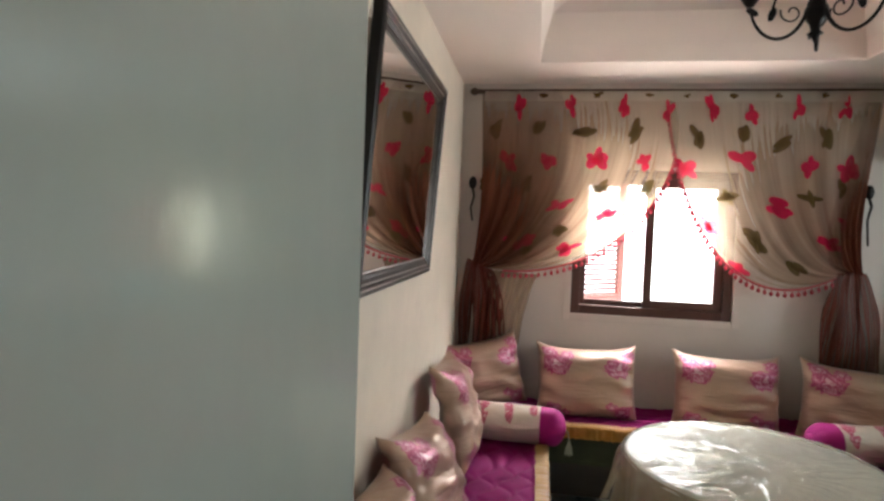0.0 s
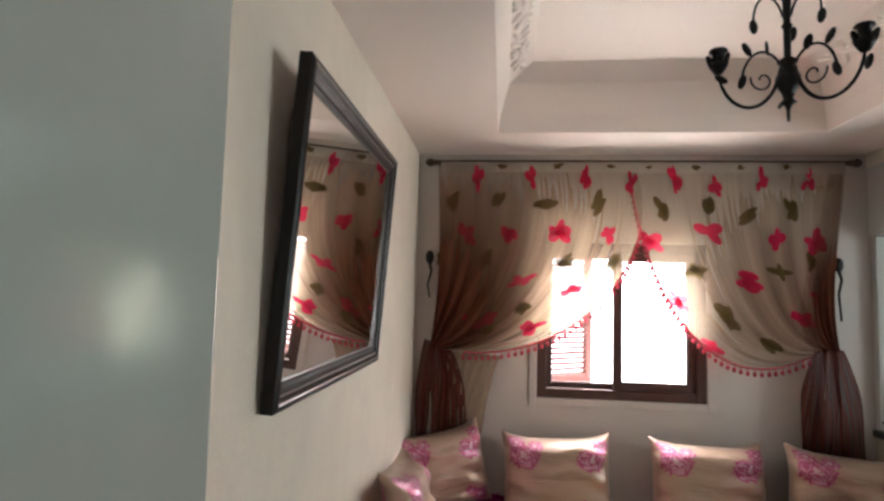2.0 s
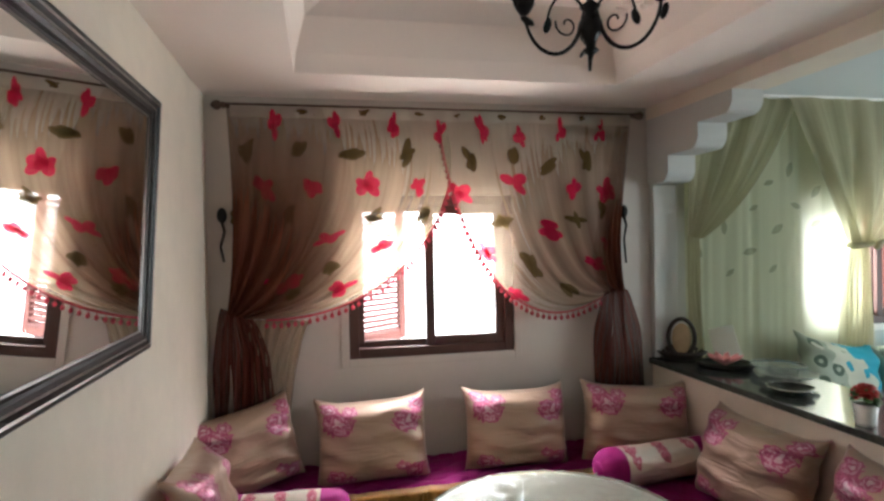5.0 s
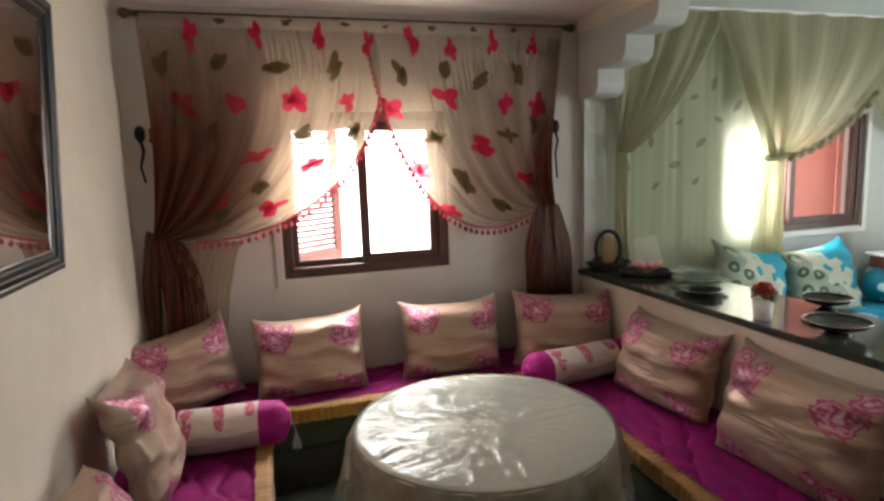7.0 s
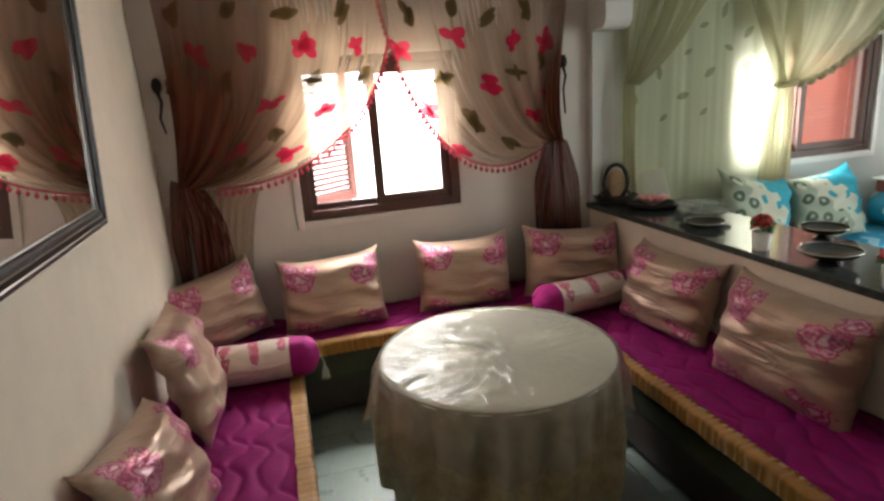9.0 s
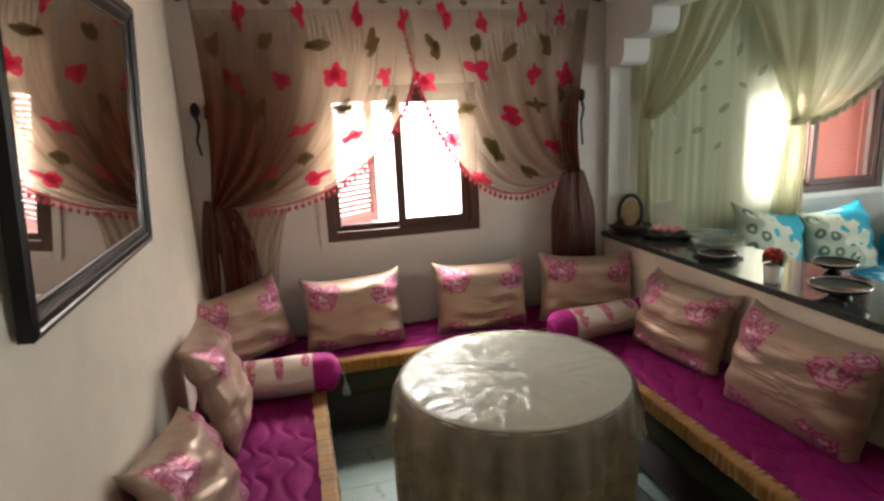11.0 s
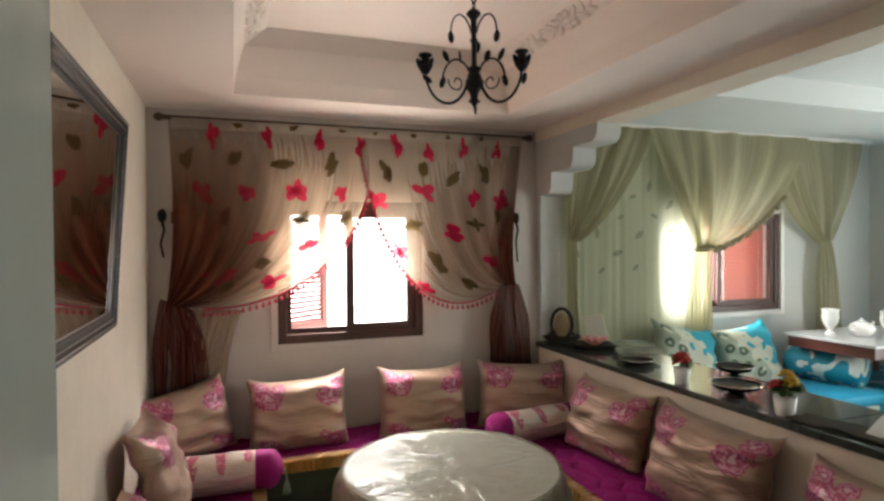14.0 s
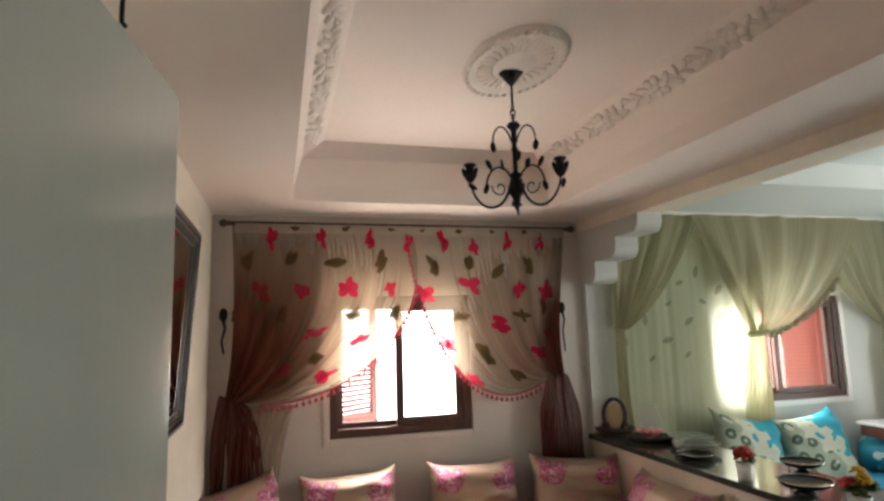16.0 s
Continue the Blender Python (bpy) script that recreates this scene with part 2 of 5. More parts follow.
BOLSTER_SATIN = printed("rose_printed_bolster_satin", (0.72, 0.62, 0.54), ((0.30, 0.1, 1), (0.29, 0.5, 1.1), (0.31, 0.9, 1), (0.42, 0.12, 0.8), (0.40, 0.52, 0.8), (0.17, 0.1, 0.9), (0.17, 0.5, 1), (0.18, 0.88, 0.9), (0.06, 0.5, 0.9), (0.05, 0.1, 1)), (0.60, 0.10, 0.18), (0.34, 0.03, 0.10), 0.07)
# mottled brocade sides, darkened: shade below the table edge is in the colour
CLOTH = material("cream_brocade_shaded", (0.52, 0.43, 0.27), 0.55, vary=0.2, big=14, grain=60, bump=0.5, depth=0.004, other=(0.19, 0.155, 0.08))
# top of the same cloth, its colour lightened where daylight falls
TABLE_TOP_CLOTH = material("cream_cloth_lit", (0.86, 0.86, 0.71), 0.40, vary=0.06, big=6, grain=60, bump=0.2)
GRANITE = material("black_speckled_granite", (0.018, 0.020, 0.020), 0.07, vary=-0.6, big=30, grain=240, bump=0.0, other=(0.09, 0.10, 0.09))
TABLE_STONE = material("pale_grey_table_stone", (0.52, 0.53, 0.53), 0.18, vary=0.08, big=6, grain=40, bump=0.0)
PORCELAIN = material("white_porcelain", (0.85, 0.85, 0.83), 0.12, vary=0.02, big=4, grain=30, bump=0.0)
LACQUER = material("dark_plate_glaze", (0.02, 0.018, 0.016), 0.12, vary=0.1)
SILVER = material("polished_silver_rim", (0.6, 0.6, 0.58), 0.18, 0.9, vary=0.1)
WICKER = material("dark_wicker", (0.035, 0.022, 0.015), 0.5, vary=0.3, big=30, grain=150, bump=0.6)
STRAW = material("pale_straw_weave", (0.50, 0.36, 0.20), 0.55, vary=0.15, big=20, grain=200, bump=0.6)
PINK_PETAL = material("pink_petals", (0.80, 0.30, 0.30), 0.6, vary=0.15, big=20)
RED_PETAL = material("red_petals", (0.50, 0.02, 0.02), 0.6, vary=0.2, big=30)
YELLOW_PETAL = material("yellow_petals", (0.75, 0.45, 0.03), 0.6, vary=0.2, big=30)
LEAF = material("green_leaves", (0.06, 0.13, 0.03), 0.5, vary=0.2, big=20)
PAPER = sheer("white_card", (0.88, 0.88, 0.82), 0.0, 0.6, 0.0)
REDWOOD = material("red_brown_table_wood", (0.10, 0.03, 0.02), 0.3, vary=0.2, big=4, grain=40, stretch=(0.15, 1, 1))
WHITE_CLOTH = material("white_tablecloth", (0.80, 0.82, 0.83), 0.6, vary=0.06, big=8, grain=100)
TAUPE = material("taupe_throw", (0.20, 0.18, 0.15), 0.7, vary=0.2, big=8, grain=100)

MIRROR = bpy.data.materials.new("mirror_glass")
MIRROR.use_nodes = True
mb = MIRROR.node_tree.nodes["Principled BSDF"]
mb.inputs["Base Color"].default_value, mb.inputs["Metallic"].default_value, mb.inputs["Roughness"].default_value = (0.86, 0.87, 0.86, 1), 1.0, 0.015

GLASS = bpy.data.materials.new("clear_glass")
GLASS.use_nodes = True
gb = GLASS.node_tree.nodes["Principled BSDF"]
gb.inputs["Transmission Weight"].default_value, gb.inputs["Roughness"].default_value, gb.inputs["IOR"].default_value = 1.0, 0.02, 1.45

MILK_GLASS = bpy.data.materials.new("pressed_pale_glass")
MILK_GLASS.use_nodes = True
mg = MILK_GLASS.node_tree.nodes["Principled BSDF"]
mg.inputs["Base Color"].default_value, mg.inputs["Transmission Weight"].default_value = (0.88, 0.93, 0.87, 1), 0.88
mg.inputs["Roughness"].default_value, mg.inputs["IOR"].default_value = 0.06, 1.5

PLASTIC = bpy.data.materials.new("clear_plastic_cover")
PLASTIC.use_nodes = True
pn = PLASTIC.node_tree
pn.nodes.remove(pn.nodes["Principled BSDF"])
pg, pt, pm = pn.nodes.new("ShaderNodeBsdfGlossy"), pn.nodes.new("ShaderNodeBsdfTransparent"), pn.nodes.new("ShaderNodeMixShader")
pf = pn.nodes.new("ShaderNodeFresnel")
pf.inputs["IOR"].default_value = 1.48
pg.inputs["Roughness"].default_value = 0.14
pn.links.new(pf.outputs[0], pm.inputs[0])
pd, pw = pn.nodes.new("ShaderNodeBsdfDiffuse"), pn.nodes.new("ShaderNodeMixShader")
pd.inputs[0].default_value, pw.inputs[0].default_value = (0.95, 0.94, 0.84, 1), 0.16
pn.links.new(pt.outputs[0], pw.inputs[1])
pn.links.new(pd.outputs[0], pw.inputs[2])
pn.links.new(pw.outputs[0], pm.inputs[1])
pn.links.new(pg.outputs[0], pm.inputs[2])
pn.links.new(pm.outputs[0], pn.nodes["Material Output"].inputs[0])

GLOW = bpy.data.materials.new("bright_outdoors")
GLOW.use_nodes = True
gn = GLOW.node_tree
gn.nodes.remove(gn.nodes["Principled BSDF"])
ge = gn.nodes.new("ShaderNodeEmission")
ge.inputs[0].default_value, ge.inputs[1].default_value = (1.0, 0.98, 0.95, 1), 11.0
gn.links.new(ge.outputs[0], gn.nodes["Material Output"].inputs[0])


# ---- building helpers ----
def thing(name, label, category, at=(0, 0, 0), turn=0.0, group="", kind=""):
    ob = new(name)
    ob.matrix_basis = pose(*at, 0, 0, turn)
    return tagged(ob, label, category, group, kind)


def mesh_object(name, bm, mat, smooth=False):
    me = bpy.data.meshes.new(name)
    bm.normal_update()
    bm.to_mesh(me)
    bm.free()
    for m in (mat if isinstance(mat, (list, tuple)) else [mat]):
        me.materials.append(m)
    if smooth:
        for p in me.polygons:
            p.use_smooth = True
    return new(name, me)


def part(name, bm, mat, parent, label="", smooth=False):
    ob = mesh_object(name, bm, mat, smooth)
    ob.parent = parent
    return tagged(ob, label)


def single(name, bm, mat, label, category, kind="", smooth=False, group=""):
    return tagged(mesh_object(name, bm, mat, smooth), label, category, group, kind)


def box(x0, y0, z0, x1, y1, z1, bevel=0.0, bm=None):
    own = bmesh.new()
    bmesh.ops.create_cube(own, size=1.0)
    for v in own.verts:
        v.co = Vector(((x0 + x1) / 2 + v.co.x * (x1 - x0), (y0 + y1) / 2 + v.co.y * (y1 - y0), (z0 + z1) / 2 + v.co.z * (z1 - z0)))
    if bevel:
        bmesh.ops.bevel(own, geom=own.edges[:], offset=bevel, segments=2, affect="EDGES", profile=0.6)
    return join(bm, own)


def join(bm, own):
    if bm is None:
        return own
    me = bpy.data.meshes.new("tmp")
    own.to_mesh(me)
    own.free()
    bm.from_mesh(me)
    bpy.data.meshes.remove(me)
    return bm


def prism(outline, axis, a, b, bm=None):
    """An outline in the plane across an axis, drawn out from a to b."""
    own = bmesh.new()
    def put(p, h):
        return {"x": (h, p[0], p[1]), "y": (p[0], h, p[1]), "z": (p[0], p[1], h)}[axis]
    lo = [own.verts.new(put(p, a)) for p in outline]
    hi = [own.verts.new(put(p, b)) for p in outline]
    own.faces.new(lo)
    own.faces.new(hi[::-1])
    for i in range(len(lo)):
        j = (i + 1) % len(lo)
        own.faces.new((lo[i], hi[i], hi[j], lo[j]))
    bmesh.ops.recalc_face_normals(own, faces=own.faces[:])
    return join(bm, own)


def lathe(profile, n=24, at=(0, 0, 0), bm=None, m=None):
    """A turned shape from (radius, height) pairs."""
    own = bmesh.new()
    rings = []
    for r, z in profile:
        if r < 1e-5:
            rings.append([own.verts.new((at[0], at[1], at[2] + z))])
        else:
            rings.append([own.verts.new((at[0] + r * math.cos(2 * math.pi * i / n), at[1] + r * math.sin(2 * math.pi * i / n), at[2] + z)) for i in range(n)])
    for a, b in zip(rings, rings[1:]):
        for i in range(n):
            j = (i + 1) % n
            if len(a) == 1 and len(b) > 1:
                own.faces.new((a[0], b[i], b[j]))
            elif len(b) == 1 and len(a) > 1:
                own.faces.new((a[i], a[j], b[0]))
            elif len(a) > 1:
                own.faces.new((a[i], a[j], b[j], b[i]))
    bmesh.ops.recalc_face_normals(own, faces=own.faces[:])
    if m is not None:
        bmesh.ops.transform(own, matrix=m, verts=own.verts[:])
    return join(bm, own)


def tube(points, radius, n=8, bm=None, closed=False):
    """A round bar along points; radius is a number or a function of 0..1."""
    own = bmesh.new()
    pts = [Vector(p) for p in points]
    rings = []
    side = None
    for i, p in enumerate(pts):
        q = pts[(i + 1) % len(pts)] if (closed or i + 1 < len(pts)) else p
        o = pts[i - 1] if (closed or i > 0) else p
        d = (q - o).normalized()
        if side is None:
            side = d.orthogonal().normalized()
        side = (side - d * side.dot(d)).normalized()
        up = d.cross(side)
        r = radius(i / (len(pts) - 1)) if callable(radius) else radius
        rings.append([own.verts.new(p + r * (math.cos(2 * math.pi * k / n) * side + math.sin(2 * math.pi * k / n) * up)) for k in range(n)])
    loops = list(zip(rings, rings[1:])) + ([(rings[-1], rings[0])] if closed else [])
    for a, b in loops:
        for k in range(n):
            own.faces.new((a[k], a[(k + 1) % n], b[(k + 1) % n], b[k]))
    if not closed:
        own.faces.new(rings[0][::-1])
        own.faces.new(rings[-1])
    bmesh.ops.recalc_face_normals(own, faces=own.faces[:])
    return join(bm, own)


def ball(x, y, z, r, bm=None, sx=1, sy=1, sz=1, seg=10):
    own = bmesh.new()
    bmesh.ops.create_uvsphere(own, u_segments=seg, v_segments=max(5, seg * 2 // 3), radius=r)
    for v in own.verts:
        v.co = Vector((x + v.co.x * sx, y + v.co.y * sy, z + v.co.z * sz))
    return join(bm, own)


def bezier(p0, p1, p2, p3, t):
    s = 1 - t
    return tuple(s ** 3 * a + 3 * s * s * t * b + 3 * s * t * t * c + t ** 3 * d for a, b, c, d in zip(p0, p1, p2, p3))


def sheet(fn, nu, nv, bm=None, thick=0.0):
    """A grid surface from fn(u, v) with UVs; thick gives it a second face."""
    own = bmesh.new()
    uv = own.loops.layers.uv.new("UVMap")
    grid = [[own.verts.new(fn(i / nu, j / nv)) for j in range(nv + 1)] for i in range(nu + 1)]
    for i in range(nu):
        for j in range(nv):
            f = own.faces.new((grid[i][j], grid[i + 1][j], grid[i + 1][j + 1], grid[i][j + 1]))
            for loop, (a, b) in zip(f.loops, ((i, j), (i + 1, j), (i + 1, j + 1), (i, j + 1))):
                loop[uv].uv = (a / nu, b / nv)
    if thick:
        bmesh.ops.solidify(own, geom=own.faces[:], thickness=thick)
    return join(bm, own)


# ---- structure: salon (x 0 to 2.75), lounge (x 2.95 to 6.2), hall behind the doorway ----
H = 2.49


def wall_with_holes(name, span, height, y0, y1, holes, mat, label):
    """A wall along x from span[0] to span[1], with rectangular openings (x0, z0, x1, z1)."""
    bm = None
    x = span[0]
    for a, z0, b, z1 in holes:
        bm = box(x, y0, 0, a, y1, height, 0, bm)
        if z0 > 0:
            bm = box(a, y0, 0, b, y1, z0, 0, bm)
        bm = box(a, y0, z1, b, y1, height, 0, bm)
        x = b
    bm = box(x, y0, 0, span[1], y1, height, 0, bm)
    return single(name, bm, mat, label, "wall", "structure")


WIN = (0.74, 1.03, 1.71, 1.95)
GWIN = (3.68, 1.06, 5.035, 1.90)
wall_with_holes("wall_north", (-0.2, 2.70), 2.95, 0.0, 0.22, [WIN], WINDOW_WALL, "off-white plastered window wall of the salon, backlit shade in its colour")
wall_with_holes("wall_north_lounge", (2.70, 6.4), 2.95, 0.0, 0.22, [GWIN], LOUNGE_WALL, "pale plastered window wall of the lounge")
single("wall_west", box(-0.2, -5.6, 0, 0, 0, 2.95), PLASTER, "cream plastered side wall, slightly uneven", "wall", "structure")
bm = box(6.2, -5.6, 0, 6.4, -3.2, 2.95)
bm = box(6.2, -1.7, 0, 6.4, 0, 2.95, 0, bm)
bm = box(6.2, -3.2, 0, 6.4, -1.7, 0.3, 0, bm)
bm = box(6.2, -3.2, 2.2, 6.4, -1.7, 2.95, 0, bm)
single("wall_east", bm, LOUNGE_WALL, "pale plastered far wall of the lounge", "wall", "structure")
wall_with_holes("wall_south", (0.0, 2.62), 2.95, -4.04, -3.92, [(0.17, 0.0, 1.08, 2.09)], PLASTER, "cream plastered wall with the doorway")
wall_with_holes("wall_south_lounge", (2.80, 6.2), 2.95, -4.04, -3.92, [], LOUNGE_WALL, "pale plastered wall closing the lounge")
# never in view; the opening is made up to hold the fill lamp
wall_with_holes("wall_hall", (0.0, 6.2), 2.95, -5.6, -5.40, [(0.95, 0.55, 2.15, 2.35)], PLASTER, "cream plastered end wall of the unseen hall, opening added for a fill lamp")
single("wall_partition", box(2.62, -5.4, 0, 2.80, -3.3, 2.95), PLASTER, "cream plastered partition wall", "wall", "structure")
single("wall_low", box(2.62, -3.3, 0, 2.80, 0, 0.895), PLASTER, "low cream plastered wall under the counter", "wall", "structure")

# pilaster, stepped bracket and beam between the two rooms
single("trim_pilaster", box(2.612, -0.05, 0.935, 2.775, 0.0, 2.01, 0.008), LOUNGE_WALL, "white plastered pilaster beside the opening", "pilaster", "structure")
prof = [(0.0, 2.012)]
for y0, z0, y1, z1 in ((0.0, 2.012, -0.22, 2.165), (-0.22, 2.165, -0.50, 2.30), (-0.50, 2.30, -0.77, 2.41)):
    r = 0.07
    prof.append((y1 + r, z0))
    for k in range(1, 6):
        a = k * math.pi / 10
        prof.append((y1 + r - r * math.sin(a), z0 + r - r * math.cos(a)))
    prof.append((y1, z1))
prof += [(-0.77, 2.414), (0.0, 2.414)]
single("trim_bracket", prism(prof, "x", 2.605, 2.785), LOUNGE_WALL, "white stepped plaster bracket carrying the beam", "bracket", "structure")
single("beam", box(2.60, -3.3, 2.412, 2.80, 0.0, 2.95), PLASTER, "cream plastered beam over the counter", "beam", "structure")

# salon ceiling: flat border, sloping cove, raised field
TX0, TX1, TY0, TY1, TZ, TI = 0.49, 2.14, -0.48, -3.30, 2.81, 0.17
bm = box(0.0, TY0, H, 2.60, 0.0, H + 0.05)
bm = box(0.0, -3.92, H, 2.60, TY1, H + 0.05, 0, bm)
bm = box(0.0, TY1, H, TX0, TY0, H + 0.05, 0, bm)
bm = box(TX1, TY1, H, 2.60, TY0, H + 0.05, 0, bm)
single("ceiling", bm, CEILING, "cream painted ceiling border round a raised field", "ceiling", "structure")
bm = bmesh.new()
lo = [bm.verts.new(p) for p in ((TX0, TY0, H + 0.002), (TX1, TY0, H + 0.002), (TX1, TY1, H + 0.002), (TX0, TY1, H + 0.002))]
st = [bm.verts.new(p) for p in ((TX0 + 0.01, TY0 - 0.01, H + 0.09), (TX1 - 0.01, TY0 - 0.01, H + 0.09), (TX1 - 0.01, TY1 + 0.01, H + 0.09), (TX0 + 0.01, TY1 + 0.01, H + 0.09))]
mid = [bm.verts.new(p) for p in ((TX0 + 0.055, TY0 - 0.055, H + 0.25), (TX1 - 0.055, TY0 - 0.055, H + 0.25), (TX1 - 0.055, TY1 + 0.055, H + 0.25), (TX0 + 0.055, TY1 + 0.055, H + 0.25))]
hi = [bm.verts.new(p) for p in ((TX0 + TI, TY0 - TI, TZ), (TX1 - TI, TY0 - TI, TZ), (TX1 - TI, TY1 + TI, TZ), (TX0 + TI, TY1 + TI, TZ))]
for a, b in ((lo, st), (st, mid), (mid, hi)):
    for i in range(4):
        bm.faces.new((a[i], a[(i + 1) % 4], b[(i + 1) % 4], b[i]))
bm = box(TX0 + TI - 0.01, TY1 + TI - 0.01, TZ, TX1 - TI + 0.01, TY0 - TI + 0.01, TZ + 0.03, 0, bm)
single("ceiling_field", bm, CEILING, "raised cream ceiling field with sloping sides", "ceiling", "structure")

# lounge ceiling: low border, raised pale field
bm = box(2.80, -1.05, 2.56, 6.2, 0.0, 2.62)
bm = box(2.80, -3.92, 2.56, 6.2, -2.9, 2.62, 0, bm)
bm = box(2.80, -2.9, 2.56, 3.12, -1.05, 2.62, 0, bm)
bm = box(5.4, -2.9, 2.56, 6.2, -1.05, 2.62, 0, bm)
bm = box(3.12, -2.9, 2.72, 5.4, -1.05, 2.78, 0, bm)
bm = box(3.10, -2.92, 2.62, 3.12, -1.03, 2.78, 0, bm)
bm = box(5.4, -2.92, 2.62, 5.42, -1.03, 2.78, 0, bm)
bm = box(3.12, -1.05, 2.62, 5.4, -1.03, 2.78, 0, bm)
bm = box(3.12, -2.92, 2.62, 5.4, -2.9, 2.78, 0, bm)
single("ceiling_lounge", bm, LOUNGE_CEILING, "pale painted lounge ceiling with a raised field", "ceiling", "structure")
single("ceiling_hall", box(0, -5.4, 2.5, 2.62, -4.04, 2.6), CEILING, "cream painted hall ceiling", "ceiling", "structure")
single("roof", box(-0.2, -5.6, 2.95, 6.4, 0.22, 3.05), CEILING, "plain slab over the rooms", "roof", "structure")

floor = single("floor", box(-0.2, -5.6, -0.1, 6.4, 0.22, -0.006), GROUT, "floor of grey-green ceramic tiles with dark joints", "floor", "structure")
single("ground", box(-40, 0.23, -3.2, 40, 60, -3.1), GROUT, "ground outside the house", "ground", "structure")
single("backdrop", box(-12, 7.0, -3.0, 18, 7.1, 9.0), GLOW, "sunlit bright view outside the windows", "backdrop", "structure")


# ---- windows ----
def frame_bars(x0, z0, x1, z1, y0, y1, w):
    bm = box(x0, y0, z0, x0 + w, y1, z1, 0.004)
    bm = box(x1 - w, y0, z0, x1, y1, z1, 0.004, bm)
    bm = box(x0 + w, y0, z0, x1 - w, y1, z0 + w, 0.004, bm)
    return box(x0 + w, y0, z1 - w, x1 - w, y1, z1, 0.004, bm)


def louvre_shutter(parent, x0, z0, x1, z1, y, turn, hinge, label, mat, tilt):
    """A louvred leaf, built flat at its hinge and swung by turn degrees."""
    w = x1 - x0
    sh = part("shutter", frame_bars(0, z0, w, z1, -0.016, 0.016, 0.055), mat, parent, label)
    sh.matrix_basis = pose(hinge, y, 0, 0, 0, turn)
    n = int((z1 - z0 - 0.11) / 0.034)
    slat = None
    for k in range(n):
        z = z0 + 0.07 + k * 0.034
        if slat is None:
            slat = part("slat", box(0.05, -0.019, -0.003, w - 0.05, 0.019, 0.003), mat, sh)
            data = slat.data
        else:
            slat = new("slat", data)
            slat.parent = sh
        slat.matrix_basis = pose(0, 0, z, tilt, 0, 0)
    return sh


def pane(parent, x0, z0, x1, z1, y):
    ob = part("pane", box(x0, y - 0.002, z0, x1, y + 0.002, z1), GLASS, parent)
    ob.visible_shadow = False
    return ob


win = thing("window_1", "dark wood sliding window with an open louvred shutter outside", "window", kind="structure")
x0, z0, x1, z1 = WIN
part("window_frame", frame_bars(x0, z0, x1, z1, 0.0, 0.10, 0.055), FRAME_WOOD, win, "dark red-brown wooden frame")
bm = frame_bars(x0 + 0.055, z0 + 0.055, 1.245, z1 - 0.055, 0.052, 0.085, 0.035)
rear_sash = part("sash", bm, FRAME_WOOD, win)
bm = frame_bars(1.185, z0 + 0.055, x1 - 0.055, z1 - 0.055, 0.012, 0.048, 0.052)
front_sash = part("sash", bm, FRAME_WOOD, win)
pane(rear_sash, x0 + 0.09, z0 + 0.09, 1.21, z1 - 0.09, 0.068)
pane(front_sash, 1.237, z0 + 0.107, x1 - 0.107, z1 - 0.107, 0.03)
bm = frame_bars(x0 - 0.045, z0 - 0.045, x1 + 0.045, z1 + 0.045, -0.010, -0.001, 0.042)
part("window_sill", bm, WINDOW_WALL, win, "painted plaster moulding round the opening")
louvre_shutter(win, 0, z0 + 0.02, 0.47, z1 - 0.02, 0.26, 38.0, x0 + 0.02, "red-brown louvred shutter standing ajar", SHUTTER, 30)

gw = thing("window_2", "dark wood lounge window with a closed louvred shutter", "window", kind="structure")
x0, z0, x1, z1 = GWIN
part("window_frame", frame_bars(x0, z0, x1, z1, 0.0, 0.09, 0.05), FRAME_WOOD, gw, "dark red-brown wooden frame")
rear_sash = part("sash", frame_bars(x0 + 0.05, z0 + 0.05, 4.39, z1 - 0.05, 0.045, 0.08, 0.045), FRAME_WOOD, gw)
front_sash = part("sash", frame_bars(4.35, z0 + 0.05, x1 - 0.05, z1 - 0.05, 0.01, 0.043, 0.045), FRAME_WOOD, gw)
pane(rear_sash, x0 + 0.095, z0 + 0.095, 4.345, z1 - 0.095, 0.062)
pane(front_sash, 4.395, z0 + 0.095, x1 - 0.095, z1 - 0.095, 0.026)
part("window_sill", frame_bars(x0 - 0.045, z0 - 0.045, x1 + 0.045, z1 + 0.045, -0.02, -0.001, 0.042), SILL, gw, "white painted moulding round the opening")
louvre_shutter(gw, 0, z0 + 0.02, 0.635, z1 - 0.02, 0.17, 0.0, 4.39, "closed red louvred shutter, lightened to salmon as if lit", SHUTTER_LIT, 68)

# ---- grey door, standing open along the side wall ----
door = thing("door_1", "grey gloss-painted wooden door standing wide open", "door", (0.285, -3.06, 0.0), -98.0, kind="structure")
part("leaf", box(0, -0.04, 0.012, 0.79, 0.0, 2.062, 0.003), DOOR_PAINT, door)
bm = tube([(0.06, 0.0, 1.02), (0.06, 0.04, 1.02), (0.075, 0.05, 1.02), (0.17, 0.05, 1.02)], 0.008)
part("door_handle", join(bm, box(0.04, 0.0, 0.92, 0.08, 0.004, 1.10, 0.001)), PEWTER, door, "plain metal lever handle")
hook = single("door_hook", tube([(0.225, -3.32, 2.066), (0.24, -3.32, 2.066), (0.268, -3.32, 2.066), (0.272, -3.32, 2.06), (0.272, -3.32, 2.035), (0.276, -3.32, 2.03)], 0.0025), IRON, "small dark metal hook hanging over the door", "hook")

